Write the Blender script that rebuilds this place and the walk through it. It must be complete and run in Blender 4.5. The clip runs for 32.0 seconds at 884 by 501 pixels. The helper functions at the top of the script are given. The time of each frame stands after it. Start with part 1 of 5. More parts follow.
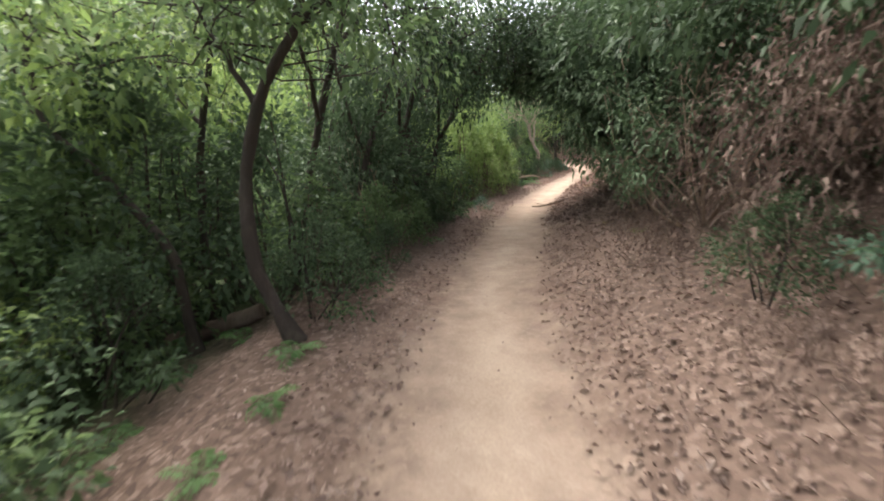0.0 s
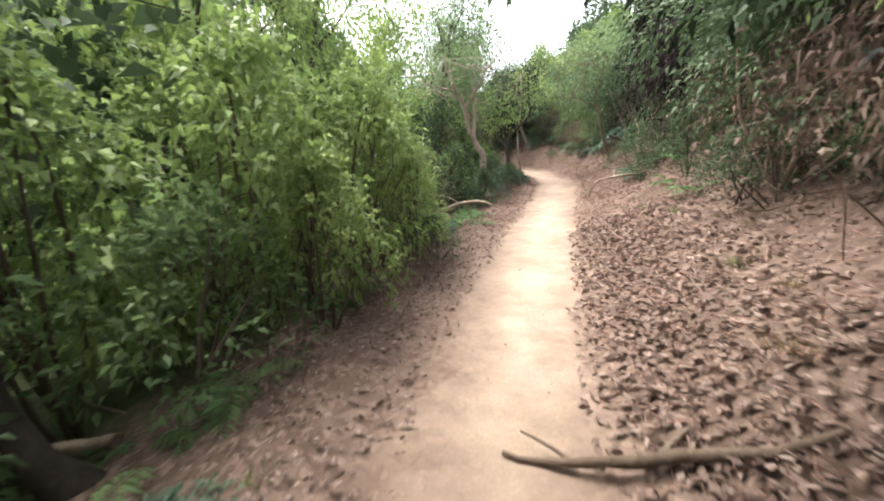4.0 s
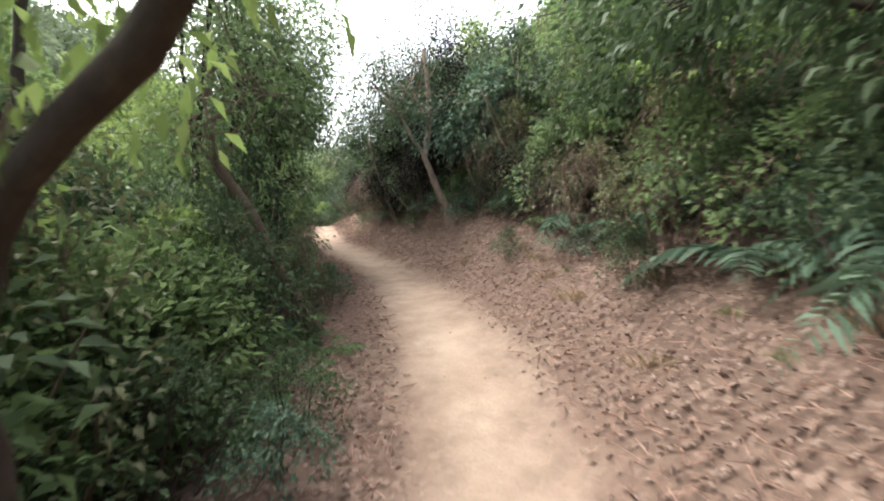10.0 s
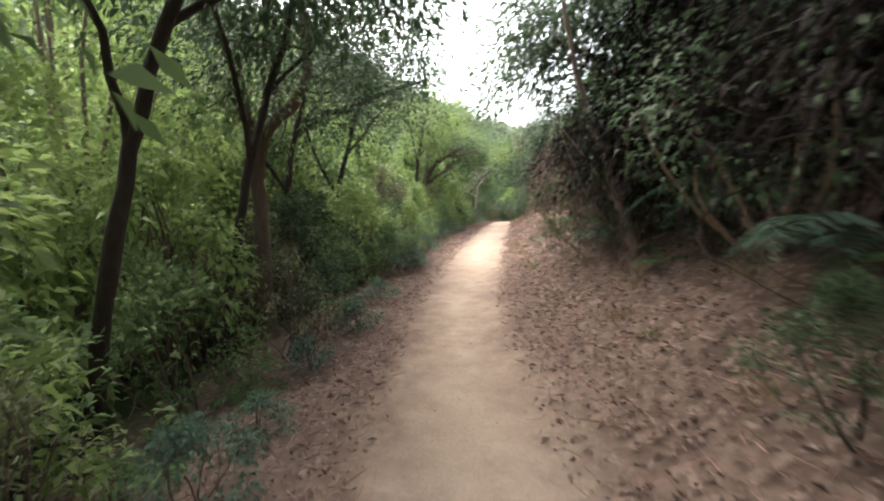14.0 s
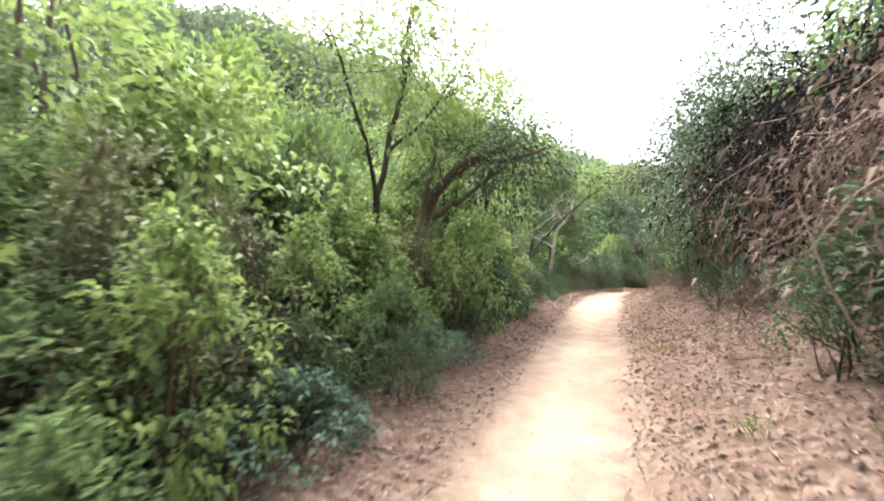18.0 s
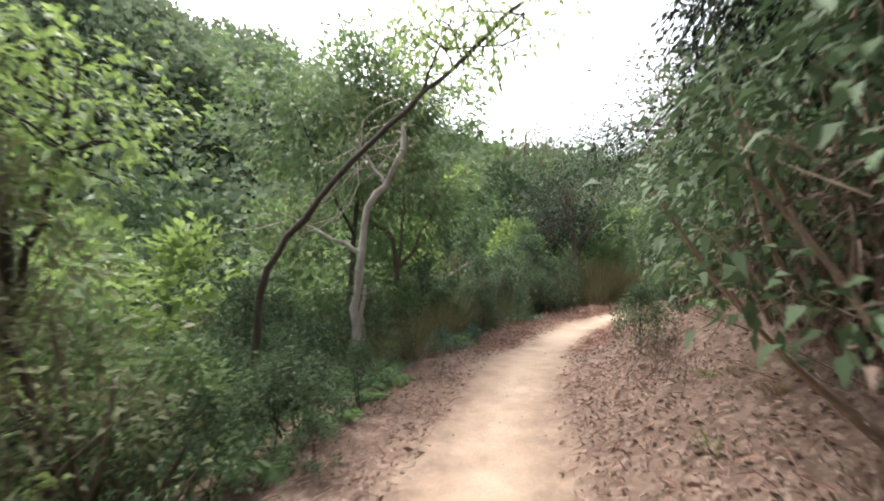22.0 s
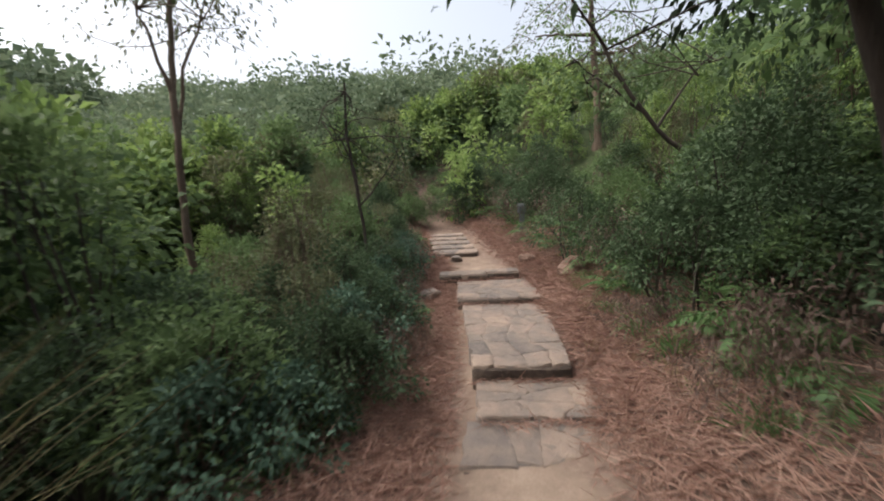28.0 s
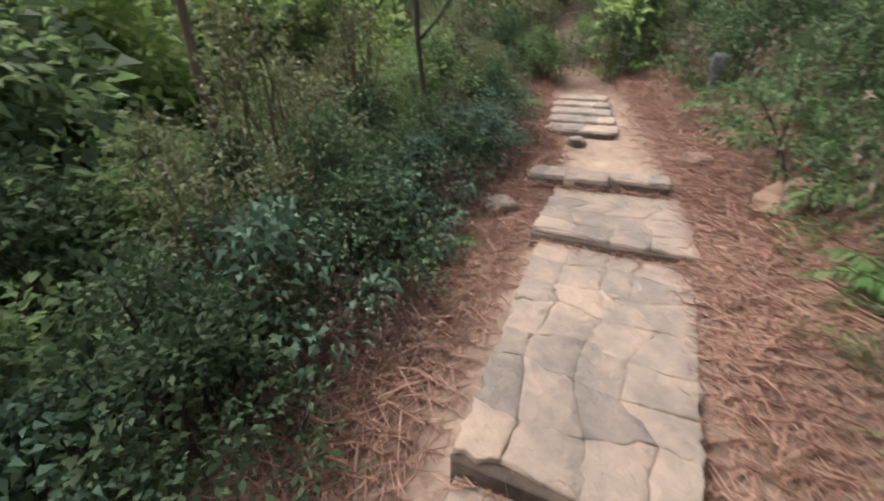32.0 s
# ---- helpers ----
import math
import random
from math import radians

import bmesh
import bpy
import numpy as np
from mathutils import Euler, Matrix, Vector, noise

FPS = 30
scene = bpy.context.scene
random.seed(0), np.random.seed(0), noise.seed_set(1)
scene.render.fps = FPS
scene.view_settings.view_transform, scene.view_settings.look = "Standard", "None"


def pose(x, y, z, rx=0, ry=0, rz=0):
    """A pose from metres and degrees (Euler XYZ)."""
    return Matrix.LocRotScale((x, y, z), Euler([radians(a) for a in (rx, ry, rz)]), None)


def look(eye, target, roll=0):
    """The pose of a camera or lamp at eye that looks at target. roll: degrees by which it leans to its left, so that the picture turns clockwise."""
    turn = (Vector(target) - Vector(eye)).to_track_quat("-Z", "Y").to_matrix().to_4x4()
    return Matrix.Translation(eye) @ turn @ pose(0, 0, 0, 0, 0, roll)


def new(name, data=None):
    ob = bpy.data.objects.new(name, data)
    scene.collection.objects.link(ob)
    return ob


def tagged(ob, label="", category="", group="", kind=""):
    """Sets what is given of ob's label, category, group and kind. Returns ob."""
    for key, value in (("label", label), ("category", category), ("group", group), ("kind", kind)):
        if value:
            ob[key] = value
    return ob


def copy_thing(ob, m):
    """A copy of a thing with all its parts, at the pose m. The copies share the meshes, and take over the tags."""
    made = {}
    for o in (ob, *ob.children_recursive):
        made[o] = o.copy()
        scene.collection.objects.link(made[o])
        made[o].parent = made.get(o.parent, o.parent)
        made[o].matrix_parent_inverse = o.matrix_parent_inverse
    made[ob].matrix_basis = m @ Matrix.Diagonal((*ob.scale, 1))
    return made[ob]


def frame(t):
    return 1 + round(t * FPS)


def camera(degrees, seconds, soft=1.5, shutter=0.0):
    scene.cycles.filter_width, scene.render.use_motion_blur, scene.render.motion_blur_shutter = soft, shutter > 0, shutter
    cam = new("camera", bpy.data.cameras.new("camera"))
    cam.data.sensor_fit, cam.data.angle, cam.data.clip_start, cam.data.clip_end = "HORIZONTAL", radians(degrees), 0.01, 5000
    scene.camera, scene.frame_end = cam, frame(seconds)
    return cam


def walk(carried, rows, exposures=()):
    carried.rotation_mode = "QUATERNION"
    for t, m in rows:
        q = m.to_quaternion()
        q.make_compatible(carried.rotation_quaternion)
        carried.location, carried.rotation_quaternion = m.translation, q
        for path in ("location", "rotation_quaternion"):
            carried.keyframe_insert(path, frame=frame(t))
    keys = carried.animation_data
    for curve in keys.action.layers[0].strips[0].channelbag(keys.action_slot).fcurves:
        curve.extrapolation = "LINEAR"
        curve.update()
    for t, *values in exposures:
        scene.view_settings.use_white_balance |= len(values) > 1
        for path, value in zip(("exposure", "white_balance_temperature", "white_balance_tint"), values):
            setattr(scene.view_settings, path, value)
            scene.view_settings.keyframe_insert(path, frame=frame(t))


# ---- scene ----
cam = camera(95.0, 32.0, 1.9, 0.3)
PATH = [
    (0.0, pose(-0.000, -0.000, 0.000, 78.37, -0.55, -0.00)),
    (0.5, pose(-0.017, 0.952, 0.031, 80.26, 0.21, -1.27)),
    (1.0, pose(0.062, 1.934, 0.073, 81.08, 0.74, -3.11)),
    (1.5, pose(0.253, 2.902, 0.131, 81.79, 0.12, -4.62)),
    (2.0, pose(0.524, 3.901, 0.211, 81.71, -1.27, -5.87)),
    (2.5, pose(0.778, 4.943, 0.239, 81.66, 0.87, -7.17)),
    (3.0, pose(1.086, 5.916, 0.300, 79.93, 1.19, -7.34)),
    (3.5, pose(1.346, 6.920, 0.347, 78.43, 0.75, -7.92)),
    (4.0, pose(1.598, 7.885, 0.392, 78.21, 0.21, -8.60)),
    (4.5, pose(1.897, 8.761, 0.465, 78.38, -0.04, -9.56)),
    (5.0, pose(2.216, 9.654, 0.543, 79.15, -0.09, -13.28)),
    (5.5, pose(2.560, 10.559, 0.614, 79.88, 0.15, -17.62)),
    (6.0, pose(2.933, 11.481, 0.681, 80.50, 0.95, -21.34)),
    (6.5, pose(3.341, 12.428, 0.757, 81.12, 2.23, -23.67)),
    (7.0, pose(3.791, 13.419, 0.854, 81.85, 1.59, -24.01)),
    (7.5, pose(4.249, 14.379, 0.960, 85.01, 1.16, -23.06)),
    (8.0, pose(4.670, 15.315, 1.018, 86.46, 1.40, -21.37)),
    (8.5, pose(5.076, 16.209, 1.079, 87.05, 0.46, -20.37)),
    (9.0, pose(5.454, 17.149, 1.131, 86.94, 0.18, -20.10)),
    (9.5, pose(5.863, 18.055, 1.192, 86.16, -0.65, -19.53)),
    (10.0, pose(6.245, 19.012, 1.282, 85.10, 1.42, -15.49)),
    (10.5, pose(6.496, 20.035, 1.336, 84.10, 0.73, -10.94)),
    (11.0, pose(6.675, 21.054, 1.378, 83.96, -0.49, -9.35)),
    (11.5, pose(6.793, 22.049, 1.450, 83.72, -0.43, -8.72)),
    (12.0, pose(6.874, 23.001, 1.518, 83.67, 0.06, -7.16)),
    (12.5, pose(6.974, 23.914, 1.570, 85.39, 0.42, -4.55)),
    (13.0, pose(7.060, 24.851, 1.594, 87.52, -0.21, 0.49)),
    (13.5, pose(7.097, 25.818, 1.652, 84.62, 0.18, 5.43)),
    (14.0, pose(7.109, 26.805, 1.706, 83.50, 1.50, 12.11)),
    (14.5, pose(7.102, 27.810, 1.738, 82.05, -0.08, 28.73)),
    (15.0, pose(7.027, 28.859, 1.780, 84.76, -0.18, 31.81)),
    (15.5, pose(6.912, 29.935, 1.822, 88.06, -0.22, 29.73)),
    (16.0, pose(6.781, 31.030, 1.857, 90.40, -1.18, 27.48)),
    (16.5, pose(6.654, 32.143, 1.893, 90.45, -3.48, 27.06)),
    (17.0, pose(6.552, 33.275, 1.937, 85.80, -4.67, 27.83)),
    (17.5, pose(6.490, 34.440, 2.003, 86.77, -2.94, 28.02)),
    (18.0, pose(6.430, 35.619, 2.082, 89.16, -1.58, 24.43)),
    (18.5, pose(6.364, 36.754, 2.150, 88.08, -5.67, 25.38)),
    (19.0, pose(6.383, 37.833, 2.188, 87.80, -2.49, 19.40)),
    (19.5, pose(6.378, 38.951, 2.226, 87.02, -2.06, 18.19)),
    (20.0, pose(6.328, 40.123, 2.259, 89.03, -2.45, 14.37)),
    (20.5, pose(6.237, 41.346, 2.264, 89.04, 0.39, 14.56)),
    (21.0, pose(6.223, 42.582, 2.248, 89.35, 2.20, 14.02)),
    (21.5, pose(6.227, 43.787, 2.231, 89.98, 1.90, 12.93)),
    (22.0, pose(6.235, 44.946, 2.223, 88.47, 1.79, 11.68)),
    (22.5, pose(6.238, 46.113, 2.211, 84.78, 1.74, 9.24)),
    (23.0, pose(6.266, 47.296, 2.190, 83.73, 0.68, 7.31)),
    (23.5, pose(6.276, 48.428, 2.146, 84.65, -0.24, 3.80)),
    (24.0, pose(6.354, 49.449, 2.065, 84.38, 1.53, -0.08)),
    (24.5, pose(6.504, 50.403, 1.976, 84.12, 2.54, -4.03)),
    (25.0, pose(6.780, 51.356, 1.901, 83.82, 3.00, -7.16)),
    (25.5, pose(7.109, 52.308, 1.868, 81.94, 3.17, -13.06)),
    (26.0, pose(7.524, 53.172, 1.857, 80.36, 3.51, -22.12)),
    (26.5, pose(7.967, 53.937, 1.846, 80.64, 1.80, -28.92)),
    (27.0, pose(8.557, 54.694, 1.796, 80.51, 1.73, -36.01)),
    (27.5, pose(9.401, 55.435, 1.698, 80.98, 2.21, -42.32)),
    (28.0, pose(10.274, 56.064, 1.599, 81.60, 2.44, -46.84)),
    (28.5, pose(10.947, 56.484, 1.546, 81.91, 1.62, -48.58)),
    (29.0, pose(11.500, 56.800, 1.530, 65.40, 0.00, -46.60)),
    (29.5, pose(11.770, 56.936, 1.535, 57.96, -1.20, -45.14)),
    (30.0, pose(11.959, 56.931, 1.622, 59.29, -0.68, -41.80)),
    (30.5, pose(12.000, 56.835, 1.680, 64.20, 0.16, -37.39)),
    (31.0, pose(11.996, 57.037, 1.598, 59.99, -2.28, -37.49)),
    (31.5, pose(12.107, 57.060, 1.690, 56.40, -0.33, -35.96)),
    (32.0, pose(12.191, 57.185, 1.501, 61.67, 0.16, -25.25)),
]

EXPOSURES = [(0, 2.35), (1, 2.65), (2, 2.85), (3, 2.50), (4, 2.50), (4.5, 2.30), (6.5, 2.00), (8, 2.00), (9, 2.10), (10, 2.25), (11, 2.35), (12.2, 2.45), (13, 2.30),
             (14, 2.45), (16.5, 2.15), (17, 2.35), (18, 2.75), (19, 2.40), (20, 2.00), (21, 1.70), (22, 2.05), (24, 2.30), (25, 2.05), (26, 1.25), (28.5, 1.05), (29, 1.00), (30, 0.55), (31, 2.00), (32, 1.62)]
walk(cam, PATH, EXPOSURES)

# ---- sky and sun: a bright overcast day ----
world = bpy.data.worlds.new("world")
scene.world = world
world.use_nodes = True
wn, wl = world.node_tree.nodes, world.node_tree.links
sky = wn.new("ShaderNodeTexSky")
sky.sky_type = "NISHITA"
sky.sun_disc = False
sky.sun_elevation, sky.sun_rotation = radians(58), radians(-40)
sky.air_density, sky.dust_density, sky.ozone_density = 1.0, 6.0, 1.0
pale = wn.new("ShaderNodeHueSaturation")
pale.inputs["Saturation"].default_value = 0.42
wl.new(sky.outputs[0], pale.inputs["Color"])
wl.new(pale.outputs[0], wn["Background"].inputs[0])
wn["Background"].inputs[1].default_value = 0.15
sun = new("sun", bpy.data.lights.new("sun", "SUN"))
sun.data.energy, sun.data.angle, sun.data.color = 0.8, radians(30), (1.0, 0.98, 0.95)
sun.matrix_world = look((-20, 24, 50), (0, 0, 0))

rng, form_rng = np.random.default_rng(7), np.random.default_rng(11)


# ---- materials ----
def material(name, colors, rough=0.8, scale=6.0, bump=0.3, thin=0.0, island=0.0, obj=0.0, coarse=0.7, gloss=0.3, stretch=(1, 1, 1)):
    """colors: dark, middle and light; two scales of noise choose between them."""
    m = bpy.data.materials.new(name)
    m.use_nodes = True
    nt, ln = m.node_tree.nodes, m.node_tree.links
    b = nt["Principled BSDF"]
    b.inputs["Roughness"].default_value = rough
    b.inputs["Specular IOR Level"].default_value = gloss
    tc = nt.new("ShaderNodeTexCoord")
    mp = nt.new("ShaderNodeMapping")
    mp.inputs["Scale"].default_value = stretch
    geo = nt.new("ShaderNodeNewGeometry")
    ln.new(geo.outputs["Position"] if obj == 0 else tc.outputs["Object"], mp.inputs[0])
    n1, n2 = nt.new("ShaderNodeTexNoise"), nt.new("ShaderNodeTexNoise")
    n1.inputs["Scale"].default_value, n1.inputs["Detail"].default_value, n1.inputs["Roughness"].default_value = scale, 6, 0.7
    n2.inputs["Scale"].default_value, n2.inputs["Detail"].default_value = coarse, 3
    for n in (n1, n2):
        ln.new(mp.outputs[0], n.inputs["Vector"])
    add = nt.new("ShaderNodeMath")
    add.operation = "ADD"
    ln.new(n1.outputs["Fac"], add.inputs[0])
    ln.new(n2.outputs["Fac"], add.inputs[1])
    fac = add.outputs[0]
    info = nt.new("ShaderNodeObjectInfo")
    for amount, out in ((island, geo.outputs["Random Per Island"]), (obj, info.outputs["Random"])):
        if amount:
            ma = nt.new("ShaderNodeMath")
            ma.operation = "MULTIPLY_ADD"
            ln.new(out, ma.inputs[0])
            ma.inputs[1].default_value = amount
            ln.new(fac, ma.inputs[2])
            fac = ma.outputs[0]
    ramp = nt.new("ShaderNodeValToRGB")
    mr = nt.new("ShaderNodeMapRange")
    mr.inputs["From Min"].default_value = 0.65
    mr.inputs["From Max"].default_value = 1.35 + island + obj
    ln.new(fac, mr.inputs[0])
    ln.new(mr.outputs[0], ramp.inputs[0])
    e = ramp.color_ramp.elements
    e[0].color, e[1].color = (*colors[0], 1), (*colors[-1], 1)
    for i, c in enumerate(colors[1:-1]):
        e.new((i + 1) / (len(colors) - 1)).color = (*c, 1)
    ln.new(ramp.outputs[0], b.inputs["Base Color"])
    if bump:
        bp = nt.new("ShaderNodeBump")
        bp.inputs["Strength"].default_value = bump
        bp.inputs["Distance"].default_value = 0.03
        ln.new(n1.outputs["Fac"], bp.inputs["Height"])
        ln.new(bp.outputs[0], b.inputs["Normal"])
    if thin:
        tr, mix = nt.new("ShaderNodeBsdfTranslucent"), nt.new("ShaderNodeMixShader")
        mix.inputs[0].default_value = thin
        ln.new(ramp.outputs[0], tr.inputs[0])
        ln.new(b.outputs[0], mix.inputs[1])
        ln.new(tr.outputs[0], mix.inputs[2])
        ln.new(mix.outputs[0], nt["Material Output"].inputs[0])
    return m


LEAF = material("leaf_green", [(0.06, 0.098, 0.04), (0.122, 0.182, 0.074), (0.21, 0.28, 0.12)], 0.55, 3, 0, 0.48, 0.5, 0.35, gloss=0.2)
LEAF_DARK = material("leaf_dark_green", [(0.03, 0.05, 0.026), (0.064, 0.1, 0.048), (0.115, 0.16, 0.084)], 0.62, 3, 0, 0.32, 0.5, 0.3, gloss=0.18)
LEAF_LIGHT = material("leaf_yellow_green", [(0.11, 0.17, 0.05), (0.2, 0.28, 0.085), (0.31, 0.37, 0.14)], 0.55, 3, 0, 0.52, 0.5, 0.35, gloss=0.25)
LEAF_BLUE = material("leaf_blue_green", [(0.04, 0.08, 0.05), (0.085, 0.143, 0.094), (0.15, 0.22, 0.155)], 0.62, 3, 0, 0.33, 0.5, 0.3, gloss=0.18)
LEAF_OLIVE = material("leaf_olive", [(0.07, 0.075, 0.036), (0.125, 0.132, 0.065), (0.2, 0.205, 0.105)], 0.6, 3, 0, 0.35, 0.5, 0.3, gloss=0.25)
# Darker copy of the dark leaf green, with the crowns' shade in it.
LEAF_SHADED = material("leaf_deep_green", [(0.012, 0.019, 0.011), (0.026, 0.04, 0.022), (0.055, 0.075, 0.044)], 0.62, 3, 0, 0.15, 0.5, 0.3, gloss=0.18)
FERN = material("fern_green", [(0.05, 0.1, 0.035), (0.1, 0.18, 0.06), (0.17, 0.27, 0.1)], 0.55, 3, 0, 0.4, 0.3, 0.4, gloss=0.3)
DEAD = material("dead_frond_brown", [(0.07, 0.047, 0.038), (0.145, 0.1, 0.08), (0.26, 0.195, 0.155)], 0.9, 4, 0, 0.25, 0.6, 0.3)
# Withered vine brown, darkened further: shade under the overhangs is in the colour.
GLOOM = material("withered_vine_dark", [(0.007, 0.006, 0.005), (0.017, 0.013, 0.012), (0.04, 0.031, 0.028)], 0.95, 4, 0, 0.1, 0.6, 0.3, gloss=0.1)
LITTER = material("fallen_leaf", [(0.1, 0.066, 0.053), (0.155, 0.105, 0.085), (0.215, 0.155, 0.126), (0.36, 0.285, 0.24)], 0.8, 5, 0, 0.15, 1.0, gloss=0.2)
NEEDLE = material("fallen_needle", [(0.13, 0.07, 0.052), (0.27, 0.15, 0.112), (0.43, 0.285, 0.22)], 0.75, 5, 0, 0.15, 1.0)
STRAW = material("dry_grass", [(0.15, 0.11, 0.06), (0.28, 0.21, 0.12), (0.42, 0.34, 0.2)], 0.85, 5, 0, 0.25, 0.8)
REED = material("reed_olive_brown", [(0.085, 0.075, 0.036), (0.165, 0.145, 0.07), (0.27, 0.23, 0.12)], 0.75, 5, 0, 0.3, 0.7)
GRASS = material("grass_green", [(0.06, 0.09, 0.025), (0.12, 0.17, 0.05), (0.22, 0.26, 0.09)], 0.6, 5, 0, 0.3, 0.7)
BARK = material("bark_grey_brown", [(0.05, 0.035, 0.025), (0.12, 0.085, 0.06), (0.22, 0.17, 0.13)], 0.9, 14, 0.8, 0, 0, 0.3, 2.0, stretch=(1, 1, 0.3))
BARK_PALE = material("bark_pale", [(0.1, 0.068, 0.052), (0.21, 0.155, 0.12), (0.3, 0.23, 0.185), (0.5, 0.42, 0.35)], 0.9, 22, 1.0, 0, 0, 0.2, 7.0, stretch=(1, 1, 0.5))
BARK_WHITE = material("bark_whitish", [(0.18, 0.15, 0.125), (0.34, 0.3, 0.26), (0.52, 0.48, 0.43)], 0.9, 18, 0.8, 0, 0, 0.2, 5.0, stretch=(1, 1, 0.4))
BARK_DARK = material("bark_dark", [(0.02, 0.016, 0.013), (0.05, 0.038, 0.03), (0.10, 0.08, 0.06)], 0.9, 14, 0.8, 0, 0, 0.3, 2.0, stretch=(1, 1, 0.3))
DEADWOOD = material("dead_wood", [(0.13, 0.09, 0.06), (0.26, 0.19, 0.14), (0.42, 0.34, 0.27)], 0.9, 16, 0.7, 0, 0, 0.2, 2.0)
STONE = material("step_stone", [(0.085, 0.075, 0.07), (0.165, 0.135, 0.115), (0.25, 0.19, 0.15), (0.34, 0.255, 0.19)], 0.92, 9, 1.0, 0, 0, 0.5, 2.6)
EARTH = material("packed_earth", [(0.08, 0.05, 0.036), (0.16, 0.1, 0.075), (0.25, 0.17, 0.13)], 0.95, 9, 0.8, 0, 0, 0.2, 2.2)
# Earth brown darkened: the shadow under the step lips is in the colour.
SHADED_SOIL = material("damp_soil", [(0.03, 0.022, 0.018), (0.065, 0.047, 0.036), (0.13, 0.092, 0.07)], 0.95, 14, 0.9, 0, 0, 0.2, 3.0)
ROCK = material("grey_rock", [(0.12, 0.11, 0.11), (0.22, 0.2, 0.2), (0.34, 0.31, 0.3)], 0.85, 9, 0.8, 0, 0, 0.3, 2.2)
# Leaf green lifted paler: the far hill's haze is put into the colour.
HILLGREEN = material("distant_leaves", [(0.085, 0.125, 0.075), (0.155, 0.2, 0.12), (0.23, 0.27, 0.165)], 0.8, 0.6, 0, 0.35, 0.6, 0, 0.06)
PAINT_RED = material("red_paint", [(0.42, 0.03, 0.03), (0.5, 0.05, 0.045), (0.58, 0.08, 0.07)], 0.5, 20, 0.05)
PAINT_WHITE = material("white_sign_paint", [(0.66, 0.66, 0.64), (0.76, 0.76, 0.75), (0.82, 0.82, 0.81)], 0.5, 20, 0.03)
INK = material("grey_print", [(0.2, 0.2, 0.22), (0.25, 0.25, 0.27), (0.3, 0.3, 0.33)], 0.6, 20, 0)
IRON = material("dark_iron", [(0.02, 0.02, 0.02), (0.045, 0.04, 0.035), (0.09, 0.06, 0.045)], 0.7, 30, 0.3)
CONCRETE = material("grey_concrete", [(0.07, 0.075, 0.08), (0.115, 0.12, 0.125), (0.17, 0.175, 0.18)], 0.85, 20, 0.4)


def ground_material():
    """Pale sandy dirt where the trail attribute is 1, dark leafy soil where it is 0, with a ragged border."""
    m = material("ground_soil", [(0.045, 0.031, 0.025), (0.1, 0.069, 0.054), (0.18, 0.128, 0.101)], 0.95, 16, 0.5, 0, 0, 0, 1.3, 0.06)
    nt, ln = m.node_tree.nodes, m.node_tree.links
    b = nt["Principled BSDF"]
    soil = b.inputs["Base Color"].links[0].from_socket
    at = nt.new("ShaderNodeAttribute")
    at.attribute_name = "trail"
    geo = nt.new("ShaderNodeNewGeometry")
    warp, crumbs, chip = nt.new("ShaderNodeTexNoise"), nt.new("ShaderNodeTexVoronoi"), nt.new("ShaderNodeValToRGB")
    warp.inputs["Scale"].default_value = 14
    push = nt.new("ShaderNodeMix")
    push.data_type = "RGBA"
    push.blend_type = "LINEAR_LIGHT"
    push.inputs["Factor"].default_value = 0.035
    ln.new(geo.outputs["Position"], warp.inputs["Vector"])
    ln.new(geo.outputs["Position"], push.inputs["A"])
    ln.new(warp.outputs["Color"], push.inputs["B"])
    crumbs.inputs["Scale"].default_value = 26
    ln.new(push.outputs["Result"], crumbs.inputs["Vector"])
    e = chip.color_ramp.elements
    e[0].color, e[1].color = (0.05, 0.034, 0.027, 1), (0.25, 0.185, 0.15, 1)
    e.new(0.45).color = (0.1, 0.068, 0.053, 1)
    e.new(0.8).color = (0.155, 0.11, 0.087, 1)
    grey = nt.new("ShaderNodeSeparateColor")
    ln.new(crumbs.outputs["Color"], grey.inputs[0])
    ln.new(grey.outputs[0], chip.inputs[0])
    blend = nt.new("ShaderNodeMix")
    blend.data_type = "RGBA"
    blend.inputs["Factor"].default_value = 0.6
    ln.new(soil, blend.inputs["A"])
    ln.new(chip.outputs[0], blend.inputs["B"])
    soil = blend.outputs["Result"]
    dust, dusty, powder = nt.new("ShaderNodeAttribute"), nt.new("ShaderNodeMix"), nt.new("ShaderNodeMath")
    dust.attribute_name = "dust"
    dusty.data_type = "RGBA"
    dusty.inputs["B"].default_value = (0.22, 0.15, 0.115, 1)
    powder.operation = "MULTIPLY"
    powder.inputs[1].default_value = 0.4
    ln.new(dust.outputs["Fac"], powder.inputs[0])
    ln.new(powder.outputs[0], dusty.inputs["Factor"])
    ln.new(soil, dusty.inputs["A"])
    soil = dusty.outputs["Result"]
    n3, n4, n5 = nt.new("ShaderNodeTexNoise"), nt.new("ShaderNodeTexNoise"), nt.new("ShaderNodeTexNoise")
    n3.inputs["Scale"].default_value, n3.inputs["Detail"].default_value = 5.0, 8
    n4.inputs["Scale"].default_value, n4.inputs["Detail"].default_value = 1.6, 5
    n5.inputs["Scale"].default_value, n5.inputs["Detail"].default_value = 55.0, 4
    for n in (n3, n4, n5):
        ln.new(geo.outputs["Position"], n.inputs["Vector"])
    dirt = nt.new("ShaderNodeValToRGB")
    e = dirt.color_ramp.elements
    e[0].position, e[0].color = 0.3, (0.25, 0.183, 0.135, 1)
    e[1].position, e[1].color = 0.7, (0.41, 0.32, 0.247, 1)
